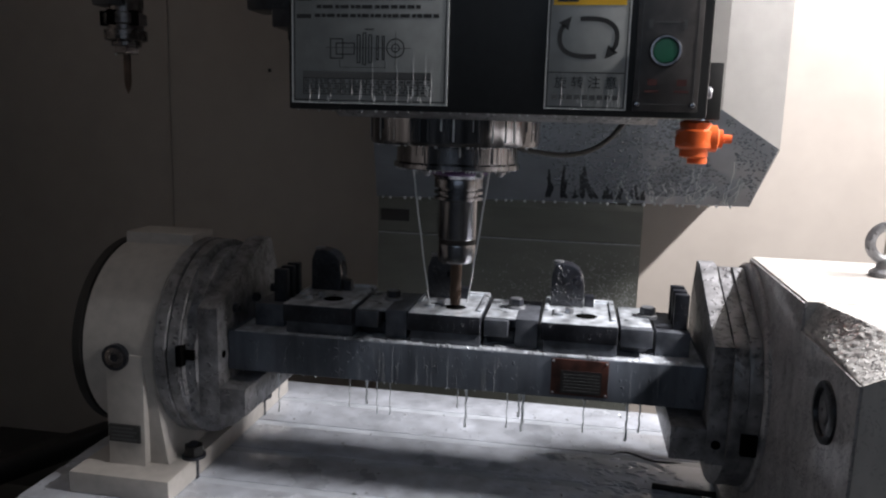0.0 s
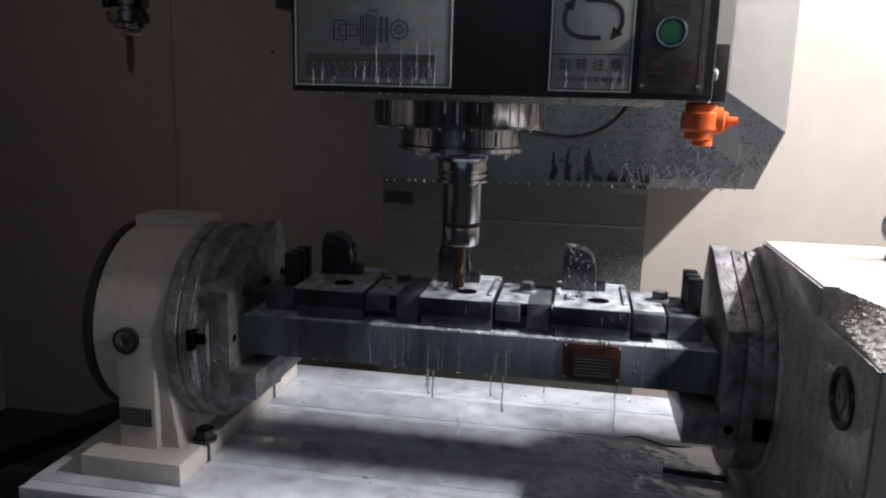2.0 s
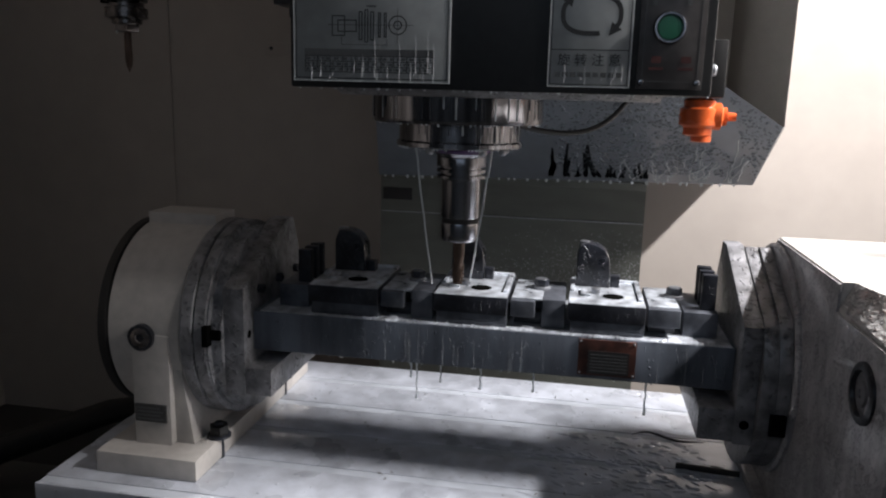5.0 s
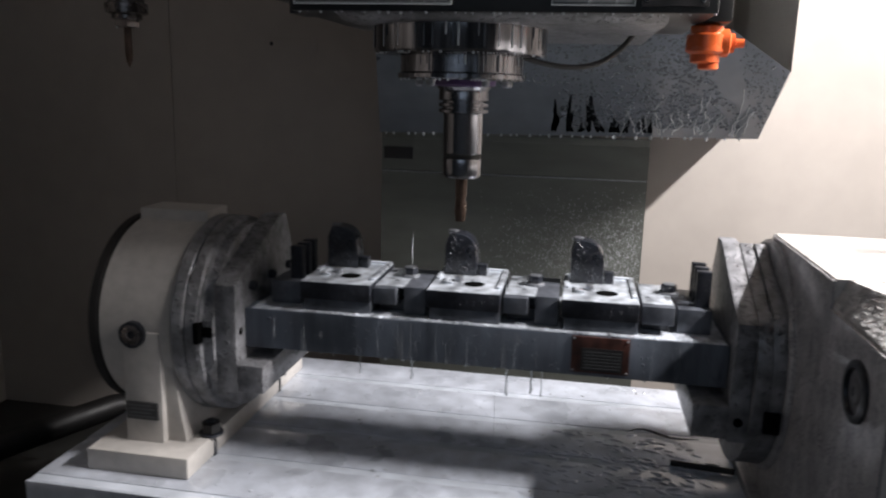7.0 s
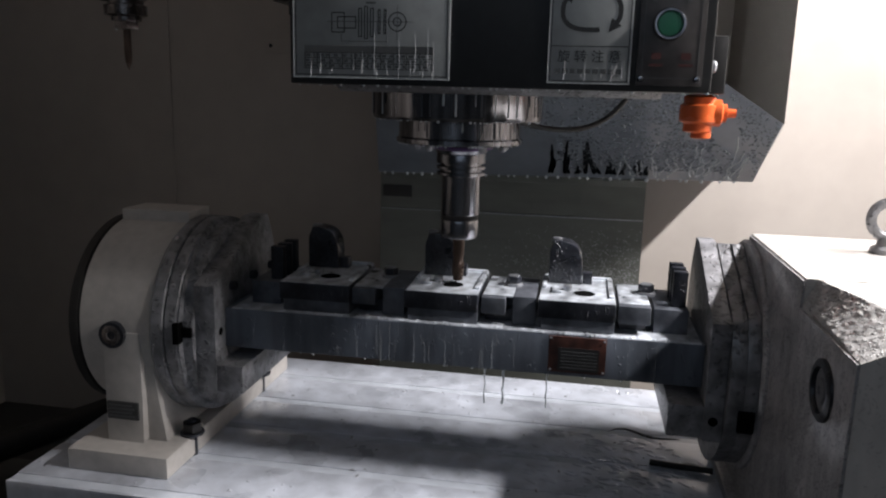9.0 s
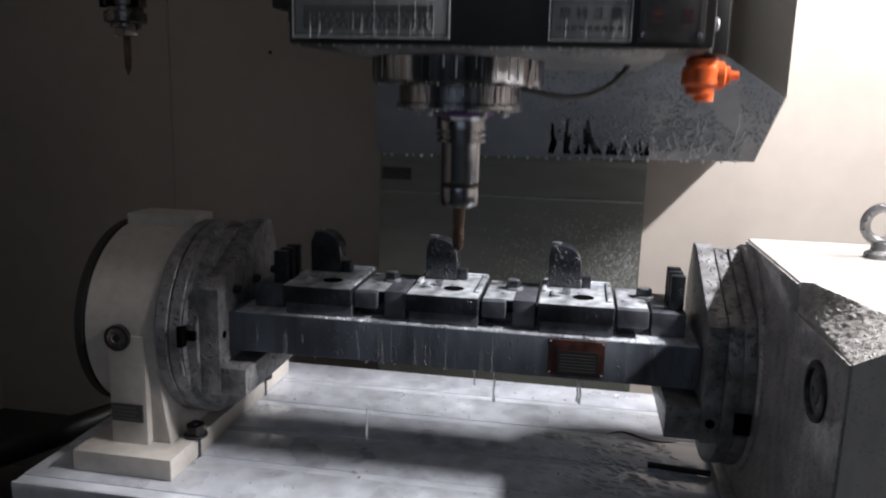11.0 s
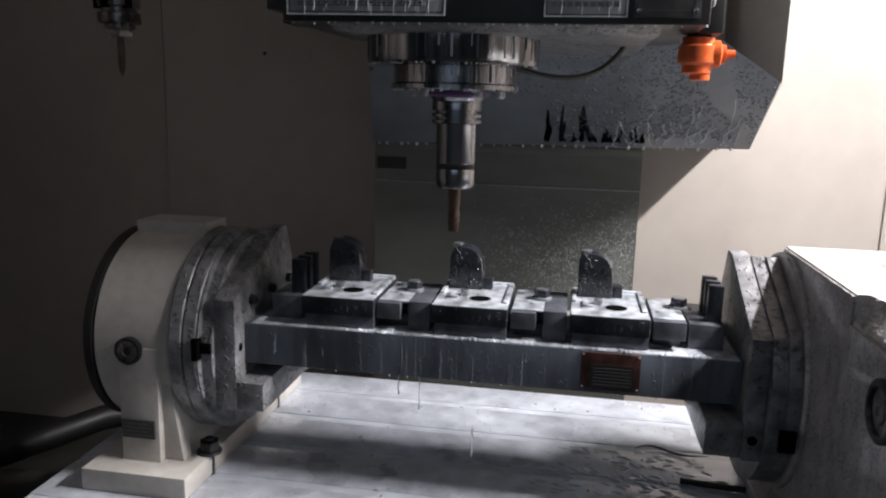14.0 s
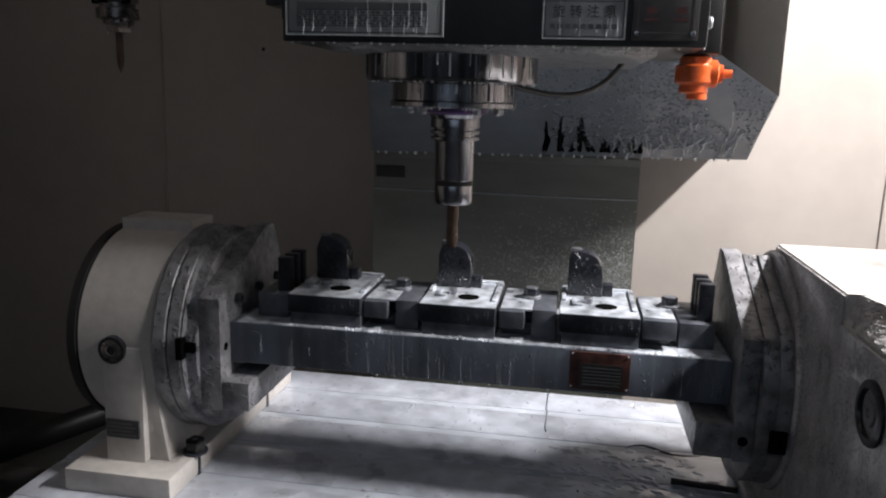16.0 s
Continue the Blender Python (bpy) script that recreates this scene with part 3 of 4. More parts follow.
def clamp_parts(width, bolt_x, split):
    t = thing("clamp_block", "split grey steel clamp block with a hexagon bolt", "clamp", "clamps between the workpieces")
    w = width / 2
    part("foot", box(B(), -w + 0.003, w - 0.003, -0.046, 0.035, 0.0, 0.0150, 0.0008), DARK_STEEL, t, "dark recessed foot")
    if split:
        part("jaw", box(B(), -w, -0.003, -0.066, 0.035, 0.0125, 0.0325, 0.0018), BLOCK, t)
        part("jaw", box(B(), 0.005, w, -0.060, 0.035, 0.0, 0.0345, 0.0018), BLOCK, t)
        part("bridge", box(B(), -0.004, 0.006, -0.03, 0.035, 0.0, 0.0315), BLOCK, t)
    else:
        part("jaw", box(B(), -w, w, -0.066, 0.035, 0.012, 0.0335, 0.0018), BLOCK, t)
    # same pale slab on the clamp, film and glare in one colour
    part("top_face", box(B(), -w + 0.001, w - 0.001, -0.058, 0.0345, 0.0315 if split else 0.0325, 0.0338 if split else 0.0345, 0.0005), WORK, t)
    part("washer", lathe(B(), [(0.0115, 0.033), (0.0115, 0.0365), (0.0105, 0.0372)], "z", (bolt_x, -0.004, 0), 24), STEEL, t)
    b = part("bolt_head", prism(B(), hexagon(0.0092, bolt_x, -0.004), 0.0368, 0.0455, "z", 0.001), DARK_STEEL, t)
    part("bolt_top", lathe(B(), [(0.0072, 0.045), (0.0072, 0.0463), (0.0, 0.0463)], "z", (bolt_x, -0.004, 0), 18), STEEL, b)
    return t


def pin_rest():
    t = thing("pin_rest", "dark steel block with three upright square pins", "fixture stop", "end stops of the fixture")
    part("block", box(B(), -0.019, 0.019, -0.05, 0.045, 0.0, 0.0285, 0.0012), BLOCK, t)
    for y in (-0.03, -0.008, 0.014):
        part("pin", box(B(), 0.001, 0.017, y - 0.006, y + 0.006, 0.0285, 0.070, 0.001), DARK_STEEL, t)
    return t


def fixture_load():
    wp = workpiece_parts()
    for i, x in enumerate((-0.131, 0.0235, 0.180)):
        w = wp if i == 0 else copy_thing(wp, pose(x, 0, WZ))
        w.location = (x, 0, WZ)
        RIDERS.append(w)
    cl = clamp_parts(0.063, 0.0012, True)
    for i, x in enumerate((-0.0545, 0.1015)):
        c = cl if i == 0 else copy_thing(cl, pose(x, 0, WZ))
        c.location = (x, 0, WZ)
        RIDERS.append(c)
    c = clamp_parts(0.036, 0.016, False)
    c.location = (0.2445, 0, WZ)
    RIDERS.append(c)
    p = pin_rest()
    p.location = (0.2865, 0, WZ)
    RIDERS.append(p)
    q = copy_thing(p, pose(-0.2015, 0.0, WZ))
    RIDERS.append(q)


# ---- the spindle head ----


def facet(bm, rows, axis, centre, n):
    """A turned part whose face is lightly uneven all round, so that it mirrors in upright streaks."""
    rnd = random.Random(n)
    lathe(bm, rows, axis, (0, 0, 0), n)
    bm.verts.ensure_lookup_table()
    wob = [rnd.choice((-1, -0.4, 0, 0, 0.5, 1)) for _ in range(n)]
    for i, v in enumerate(bm.verts):
        k = 1 + 0.0042 * wob[i % n]
        v.co.x, v.co.y = v.co.x * k + centre[0], v.co.y * k + centre[1]
    return bm


def bar_text(parent, x0, x1, z0, z1, y, mat, seed, fill=0.8):
    """A line of writing too small to read, as plain bars."""
    rnd = random.Random(seed)
    x = x0
    while x < x1 - 0.001:
        w = min(x1 - x, rnd.uniform(1.2, 4.0) * (z1 - z0))
        part("print_bar", box(B(), x, x + w * fill, y - 0.0006, y, z0, z1), mat, parent)
        x += w


def glyph(parent, text, size, x, y, z, mat):
    """Raised print with the built-in font."""
    cu = bpy.data.curves.new("print", "FONT")
    cu.body, cu.size, cu.extrude = text, size, 0.0002
    cu.align_x = "CENTER"
    tmp = bpy.data.objects.new("print", cu)
    scene.collection.objects.link(tmp)
    dg = bpy.context.evaluated_depsgraph_get()
    me = bpy.data.meshes.new_from_object(tmp.evaluated_get(dg))
    bpy.data.objects.remove(tmp)
    me.materials.clear()
    me.materials.append(mat)
    ob = new("print", me)
    ob.parent = parent
    ob.location, ob.rotation_euler = (x, y, z), (radians(90), 0, 0)
    return ob


FY = -0.130


def spindle_head():
    t = thing("spindle_head", "black spindle head cover with labels above a bright steel nose", "machine spindle")
    part("cover", box(B(), -0.159, 0.257, FY, 0.13, 0.515, 1.15, 0.003), BLACK, t, "black painted sheet metal cover")
    part("casting", prism(B(), [(-0.119, 0.5155), (-0.10, 0.5085), (0.24, 0.5085), (0.26, 0.52), (0.26, 0.95), (0.13, 0.95), (0.13, 0.5155)], -0.115, 0.215, "x", 0.002), STEEL_WET, t)
    part("side_bracket", box(B(), 0.2575, 0.283, -0.05, 0.06, 0.515, 0.574, 0.002), RUBBER, t)
    for z, y in ((0.596, -0.07), (0.541, -0.10)):
        part("cap_screw", lathe(B(), [(0.006, 0.257), (0.006, 0.263), (0.0045, 0.2645)], "x", (0, y, z), 14), STEEL, t)
    # technical label
    a = part("technical_label", box(B(), -0.1545, 0.0075, FY - 0.0016, FY + 0.001, 0.5215, 0.745, 0.0005), LABEL, t, "silver technical label with a drawing and a table")
    y = FY - 0.0016
    for x0, x1, z0, z1 in ((-0.152, 0.005, 0.5242, 0.5252), (-0.152, 0.005, 0.742, 0.743), (-0.152, -0.151, 0.5242, 0.743), (0.004, 0.005, 0.5242, 0.743)):
        part("frame_line", box(B(), x0, x1, y - 0.0005, y, z0, z1), INK, a)
    for x0, x1, z0, z1 in ((-0.1545, 0.0075, 0.5215, 0.5226), (-0.1545, -0.1534, 0.5226, 0.745), (0.0064, 0.0075, 0.5226, 0.745)):
        part("rim_line", box(B(), x0, x1, y - 0.0005, y + 0.0002, z0, z1), PALE_INK, a)
    part("table_head", box(B(), -0.1425, -0.009, y - 0.0004, y, 0.546, 0.5535), GREY_INK, a)
    for i in range(4):
        part("table_rule", box(B(), -0.1425, -0.009, y - 0.0005, y, 0.5305 + i * 0.0052, 0.5313 + i * 0.0052), INK, a)
    for i in range(11):
        x = -0.1425 + i * 0.01325
        part("table_rule", box(B(), x, x + 0.0009, y - 0.0005, y, 0.5305, 0.547), INK, a)
    for r in range(3):
        bar_text(a, -0.141, -0.010, 0.5322 + r * 0.0052, 0.5348 + r * 0.0052, y, GREY_INK, 40 + r, 0.6)
    # drawing of a tool holder: a stepped outline and a round end view
    for x0, x1, z0, z1 in ((-0.114, -0.1, 0.566, 0.586), (-0.108, -0.088, 0.570, 0.582), (-0.086, -0.082, 0.562, 0.590), (-0.080, -0.076, 0.560, 0.592), (-0.074, -0.070, 0.562, 0.590), (-0.066, -0.063, 0.565, 0.589), (-0.060, -0.057, 0.565, 0.589)):
        for b0, b1, c0, c1 in ((x0, x1, z0, z0 + 0.0011), (x0, x1, z1 - 0.0011, z1), (x0, x0 + 0.0011, z0 + 0.0011, z1 - 0.0011), (x1 - 0.0011, x1, z0 + 0.0011, z1 - 0.0011)):
            part("drawing_line", box(B(), b0, b1, y - 0.0004, y, c0, c1), INK, a)
    for x0, x1, z0, z1 in ((-0.118, -0.030, 0.5766, 0.5773), (-0.104, -0.056, 0.5575, 0.5581), (-0.104, -0.1033, 0.5581, 0.565), (-0.0567, -0.056, 0.5581, 0.564), (-0.0463, -0.0457, 0.560, 0.593), (-0.078, -0.068, 0.594, 0.5958)):
        part("dimension_line", box(B(), x0, x1, y - 0.0003, y, z0, z1), GREY_INK, a)
    for r in (0.0095, 0.0045):
        bm = B()
        for k in range(24):
            p0, p1 = 2 * math.pi * k / 24, 2 * math.pi * (k + 1) / 24
            q = [(-0.046 + rr * math.cos(p), y - 0.0004, 0.577 + rr * math.sin(p)) for rr, p in ((r, p0), (r, p1), (r - 0.0012, p1), (r - 0.0012, p0))]
            bm.faces.new([bm.verts.new(v) for v in q])
        part("drawing_ring", bm, INK, a)
    for i, (x0, x1) in enumerate(((-0.130, -0.001), (-0.128, -0.02), (-0.130, -0.004), (-0.130, -0.03), (-0.128, -0.006))):
        z = 0.6065 + i * 0.0085
        bar_text(a, x0, x1, z, z + 0.0034, y, INK, 7 + i, 0.8)
        if i != 1:
            part("print_bar", box(B(), -0.149, -0.134, y - 0.0005, y, z - 0.001, z + 0.003), INK, a)
    part("picture_field", box(B(), -0.145, 0.0, y - 0.0004, y, 0.66, 0.73), GREY_INK, a)
    # rotation warning label
    w = part("warning_label", box(B(), 0.1035, 0.1815, FY - 0.0016, FY + 0.001, 0.5215, 0.66, 0.0005), LABEL, t, "silver warning label with two turning arrows")
    for x0, x1, z0, z1 in ((0.1055, 0.1795, 0.5235, 0.5243), (0.1055, 0.1795, 0.556, 0.5568), (0.1055, 0.1063, 0.5235, 0.655), (0.1787, 0.1795, 0.5235, 0.655)):
        part("frame_line", box(B(), x0, x1, y - 0.0005, y, z0, z1), INK, w)
    for x0, x1, z0, z1 in ((0.1035, 0.1815, 0.5215, 0.5224), (0.1035, 0.1044, 0.5224, 0.66), (0.1806, 0.1815, 0.5224, 0.66)):
        part("rim_line", box(B(), x0, x1, y - 0.0005, y + 0.0002, z0, z1), PALE_INK, w)
    part("warning_bar", box(B(), 0.1085, 0.1765, y - 0.0006, y, 0.619, 0.652), YELLOW, w, "yellow caution field")
    part("warning_triangle", prism(B(), [(0.112, 0.622), (0.122, 0.649), (0.132, 0.622)], y - 0.001, y - 0.0004, "y"), INK, w)
    for k in range(2):
        bm = B()
        ring = []
        for i in range(19):
            a0 = radians(103 + 180 * k - 140 * i / 18)
            sx, sz = math.cos(a0), math.sin(a0)
            cx = 0.1425 + 0.027 * math.copysign(abs(sx) ** 0.8, sx)
            cz = 0.589 + 0.0175 * math.copysign(abs(sz) ** 0.8, sz)
            ux, uz = sx / 0.027, sz / 0.0175
            ln = math.hypot(ux, uz)
            ring.append([bm.verts.new((cx + s * 0.0022 * ux / ln, y - 0.0005, cz + s * 0.0022 * uz / ln)) for s in (-1, 1)])
        for p, q in zip(ring, ring[1:]):
            bm.faces.new((p[0], p[1], q[1], q[0]))
        ex, ez = (ring[-1][0].co.x + ring[-1][1].co.x) / 2, (ring[-1][0].co.z + ring[-1][1].co.z) / 2
        px, pz = (ring[-3][0].co.x + ring[-3][1].co.x) / 2, (ring[-3][0].co.z + ring[-3][1].co.z) / 2
        d = Vector((ex - px, 0, ez - pz)).normalized()
        s = Vector((-d.z, 0, d.x))
        e = Vector((ex, y - 0.0005, ez))
        bm.faces.new([bm.verts.new(v) for v in (e + d * 0.010, e + s * 0.006 - d * 0.002, e - s * 0.006 - d * 0.002)])
        part("arrow", bm, INK, w)
    glyph(w, "旋 转 注 意", 0.0125, 0.1425, y - 0.0005, 0.5425, INK)
    for i in range(9):
        x = 0.1105 + i * 0.0072
        part("print_bar", box(B(), x, x + 0.0052, y - 0.0006, y, 0.5310, 0.5355), GREY_INK, w)
    # coolant running down the cover and hanging from its lower edge
    rnd = random.Random(12)
    for i in range(34):
        x = -0.15 + i * 0.0121 + rnd.uniform(-0.005, 0.005)
        r = rnd.uniform(0.0009, 0.0020)
        part("hanging_drop", lathe(B(), [(r * 0.6, 0.0015), (r, 0.0), (r, -r * 0.5), (0.0, -r * 1.3)], "z", (x, FY + rnd.uniform(0.002, 0.006), 0.5152), 8), WATER, t)
    for i in range(34):
        x = rnd.choice((rnd.uniform(-0.14, 0.0), rnd.uniform(-0.14, 0.0), rnd.uniform(0.11, 0.175)))
        z0 = rnd.uniform(0.522, 0.532)
        z1 = z0 + rnd.choice((0.004, 0.009, 0.016, 0.034)) * rnd.uniform(0.7, 1.3)
        part("run_or_mirror_streak", tube(B(), [(x, FY - 0.0020, z1), (x + 0.0004, FY - 0.0021, (z0 + z1) / 2), (x, FY - 0.0021, z0)], [0.0001, 0.0003, 0.0005], 6), MIST, t)
    for i in range(22):
        a0 = radians(rnd.uniform(180, 360))
        for rr, zz, cx in ((0.0955, 0.4797, -0.004), (0.0705, 0.4520, -0.001)):
            r = rnd.uniform(0.0009, 0.0019)
            part("hanging_drop", lathe(B(), [(r * 0.6, 0.0012), (r, 0.0), (r * 0.8, -r), (0.0, -r * 1.5)], "z", (cx + rr * math.cos(a0), rr * math.sin(a0), zz), 8), WATER, t)
    # push button panel
    p = part("button_panel", box(B(), 0.1875, 0.2475, FY - 0.002, FY + 0.001, 0.5215, 0.68, 0.0008), FILM, t, "black push button panel")
    for x0, x1, z0, z1 in ((0.192, 0.243, 0.528, 0.5287), (0.192, 0.1927, 0.528, 0.66), (0.2423, 0.243, 0.528, 0.66)):
        part("frame_line", box(B(), x0, x1, y - 0.0009, y, z0, z1), GREY_INK, p)
    part("bezel", lathe(B(), [(0.0155, FY - 0.001), (0.0155, FY - 0.006), (0.0138, FY - 0.0085), (0.0122, FY - 0.0085), (0.0118, FY - 0.006)], "y", (0.2145, 0, 0.5775), 40), CHROME, p, "chromed button ring")
    part("push_button", lathe(B(), [(0.0117, FY - 0.001), (0.0117, FY - 0.0065), (0.0105, FY - 0.0078), (0.0, FY - 0.0082)], "y", (0.2145, 0, 0.5775), 36), GREEN, p, "green push button")
    for x in (0.1915, 0.2425):
        for z in (0.5275, 0.672):
            part("screw", lathe(B(), [(0.0, FY - 0.0055), (0.0022, FY - 0.005), (0.0034, FY - 0.003), (0.0034, FY - 0.001)], "y", (x, 0, z), 16), CHROME, p)
    for x in (0.2, 0.227):
        part("print_bar", box(B(), x, x + 0.009, y - 0.0012, y, 0.5455, 0.5515), RED_INK, p)
        part("print_bar", box(B(), x - 0.002, x + 0.011, y - 0.0012, y, 0.539, 0.5415), RED_INK, p)
    part("print_bar", box(B(), 0.204, 0.226, y - 0.0012, y, 0.603, 0.6045), GREY_INK, p)
    for x in (0.198, 0.229):
        part("print_bar", box(B(), x, x + 0.004, y - 0.0012, y, 0.598, 0.606), GREY_INK, p)
    # bright turned nose
    part("nose_flange", facet(B(), [(0.097, 0.5145), (0.099, 0.513), (0.099, 0.4835), (0.0965, 0.4795), (0.075, 0.4785)], "z", (-0.004, 0, 0), 132), CHROME, t, "bright ground steel flange")
    part("nose_collar", facet(B(), [(0.068, 0.48), (0.0705, 0.478), (0.0705, 0.4595), (0.0735, 0.4575), (0.0735, 0.4530), (0.071, 0.4515), (0.04, 0.4510)], "z", (-0.001, 0, 0), 108), CHROME, t)
    # dark and pale strips paint the nose's mirrored streaks along with wet runs
    for cx, rad, z0, z1, count in ((-0.004, 0.0991, 0.5125, 0.485, 34), (-0.001, 0.0706, 0.4775, 0.4605, 24)):
        for i in range(count):
            a0 = radians(rnd.uniform(185, 355))
            x, yy = cx + rad * math.cos(a0), rad * math.sin(a0)
            wide, low = rnd.choice((0.0004, 0.0007, 0.0012)), rnd.choice((0.0, 0.0, 0.4))
            part("run_or_mirror_streak", tube(B(), [(x, yy, z1 + (z0 - z1) * q) for q in (1.0, 0.6, low)], [wide * 0.7, wide, wide * 0.9], 6), rnd.choice((RUN, RUN, WATER)), t)
    part("seal", lathe(B(), [(0.037, 0.4515), (0.037, 0.4465), (0.034, 0.4445)], "z", (0.002, 0, 0), 40), PURPLE, t, "purple seal ring")
    for a in (200, 235, 305, 340, 20, 90, 150):
        x, yy = 0.002 + 0.053 * math.cos(radians(a)), 0.053 * math.sin(radians(a))
        part("nozzle", lathe(B(), [(0.0045, 0.452), (0.0045, 0.446), (0.003, 0.444)], "z", (x, yy, 0), 12), STEEL, t)
    h = part("tool_holder", lathe(B(), [(0.0310, 0.4455), (0.0315, 0.444), (0.0285, 0.4400), (0.0290, 0.4385), (0.0290, 0.4290), (0.0245, 0.4280), (0.0245, 0.4262), (0.0290, 0.4252), (0.0290, 0.4220), (0.0245, 0.4210), (0.0245, 0.4192), (0.0288, 0.4182), (0.0288, 0.4150), (0.0236, 0.4138), (0.0230, 0.412), (0.0230, 0.3690), (0.0224, 0.3675)], "z", (0.002, 0, 0), 48), CHROME, t, "bright steel tool holder")
    part("groove", lathe(B(), [(0.0218, 0.3685), (0.0222, 0.367), (0.0222, 0.3625), (0.0218, 0.361)], "z", (0.002, 0, 0), 40), RUBBER, h)
    part("clamp_nut", lathe(B(), [(0.0224, 0.3615), (0.0228, 0.360), (0.0228, 0.343), (0.0210, 0.3395), (0.010, 0.3375)], "z", (0.002, 0, 0), 40), CHROME, h)
    bm = B()
    n, rows = 20, 30
    rings = []
    for j in range(rows + 1):
        z = 0.3385 - 0.052 * j / rows
        ring = []
        for i in range(n):
            a = 2 * math.pi * i / n
            k = 0.0071 * (1 - (0.16 * max(0, math.cos(2 * a + j * 0.42)) if j > 12 else 0))
            ring.append(bm.verts.new((0.002 + k * math.cos(a), k * math.sin(a), z)))
        rings.append(ring)
    for p0, p1 in zip(rings, rings[1:]):
        for i in range(n):
            bm.faces.new((p0[i], p0[(i + 1) % n], p1[(i + 1) % n], p1[i]))
    bm.faces.new(rings[-1])
    part("end_mill", bm, BRASS, h, "brown coated end mill")
    HEADS.append(t)


def orange_valve():
    t = thing("coolant_valve", "orange plastic coolant valve below the head cover", "valve")
    c = (0.262, -0.03, 0)
    part("body", lathe(B(), [(0.012, 0.5145), (0.0165, 0.512), (0.0165, 0.505), (0.020, 0.503), (0.020, 0.4865), (0.015, 0.4835), (0.015, 0.476), (0.0105, 0.474)], "z", c, 24), ORANGE, t)
    part("cap", lathe(B(), [(0.0145, 0.262), (0.0145, 0.284), (0.010, 0.286), (0.010, 0.29), (0.005, 0.291), (0.0045, 0.300), (0.0, 0.3005)], "x", (0, -0.03, 0.4955), 18), ORANGE, t)
    part("outlet", lathe(B(), [(0.0105, 0.475), (0.0105, 0.469), (0.0085, 0.468)], "z", (c[0] + 0.004, c[1], 0), 18), ORANGE, t)
    HEADS.append(t)


def head_cover():
    t = thing("head_cover", "wet grey sheet steel cover with runs of coolant", "machine cover")
    bm = B()
    v = [bm.verts.new(p) for p in ((0.424, 0.279, 0.479), (0.436, 0.49, 0.373), (-0.228, 0.49, 0.362), (-0.170, 0.235, 0.53), (0.335, 0.245, 0.534))]
    bm.faces.new((v[0], v[1], v[4]))
    bm.faces.new((v[1], v[2], v[3], v[4]))
    w = [bm.verts.new(p) for p in ((0.436, 0.742, 0.373), (-0.228, 0.742, 0.362))]
    bm.faces.new((v[1], w[0], w[1], v[2]))
    bmesh.ops.recalc_face_normals(bm, faces=bm.faces)
    bmesh.ops.solidify(bm, geom=bm.faces[:], thickness=0.002)
    part("sloping_apron", bm, COVER, t, "wet sloping apron covered in drops")
    bm2 = bm = B()
    f = [bm.verts.new(p) for p in ((0.4245, 0.2765, 0.4765), (0.335, 0.2425, 0.5305), (0.335, 0.245, 1.2), (0.424, 0.279, 1.2))]
    bm.faces.new(f)
    g = [bm.verts.new(p) for p in ((0.436, 0.49, 0.373), (0.436, 0.742, 0.373), (0.436, 0.742, 1.2), (0.436, 0.49, 1.2))]
    bm.faces.new(g)
    bm.faces.new((f[0], f[3], g[3], g[0]))
    h = [bm.verts.new(p) for p in ((-0.170, 0.235, 0.53), (-0.170, 0.235, 1.2))]
    bm.faces.new((h[0], f[1], f[2], h[1]))
    k = [bm.verts.new(p) for p in ((-0.228, 0.49, 0.362), (-0.228, 0.742, 0.362), (-0.228, 0.742, 1.2), (-0.228, 0.49, 1.2))]
    bm.faces.new(k)
    bm.faces.new((h[0], h[1], k[3], k[0]))
    bmesh.ops.solidify(bm, geom=bm.faces[:], thickness=0.002)
    # standing drops, runs and a row of drops hanging from the lower fold
    rnd = random.Random(5)
    ux, uv = Vector((1, 0, 0.0166)), Vector((0.0, -0.248, 0.1655))
    nrm = Vector((0, -0.1655, -0.248)).normalized()
    o = Vector((0, 0.49, 0.3660)) + nrm * 0.0034
    side = uv.normalized()

    def blob(bm, p, r, long, h, n=7):
        top = bm.verts.new(p + nrm * h)
        mid = [bm.verts.new(p + nrm * h * 0.75 + 0.6 * r * (math.cos(a) * ux + long * math.sin(a) * side)) for a in [2 * math.pi * k / n for k in range(n)]]
        low = [bm.verts.new(p - nrm * 0.0003 + r * (math.cos(a) * ux + long * math.sin(a) * side)) for a in [2 * math.pi * k / n for k in range(n)]]
        for k in range(n):
            bm.faces.new((top, mid[k], mid[(k + 1) % n]))
            bm.faces.new((mid[k], low[k], low[(k + 1) % n], mid[(k + 1) % n]))
    bm = B()
    for i in range(2600):
        x = rnd.triangular(-0.06, 0.425, 0.30)
        k = rnd.uniform(0.10 if x > 0.1 else 0.5, 0.98)
        if x > 0.33 and k > 0.55 * (0.436 - x) / 0.1:
            continue
        r = rnd.choice((0.0007, 0.0010, 0.0014, 0.0021)) * rnd.uniform(0.8, 1.25)
        blob(bm, o + ux * x + uv * k, r * 1.5, rnd.uniform(0.5, 1.2), r * 0.6)
    corner, ea, eb = Vector((0.436, 0.49, 0.373)), Vector((-0.012, -0.211, 0.106)), Vector((-0.101, -0.245, 0.161))
    out = ea.cross(eb).normalized()
    out = out if out.y < 0 else -out
    nrm, flat = out, nrm
    for i in range(420):
        a, b = rnd.random(), rnd.random()
        if a + b > 0.97:
            continue
        r = rnd.choice((0.0010, 0.0015, 0.0022)) * rnd.uniform(0.8, 1.25)
        blob(bm, corner + ea * a + eb * b + nrm * 0.0024, r * 1.3, rnd.uniform(0.5, 1.1), r * 0.6)
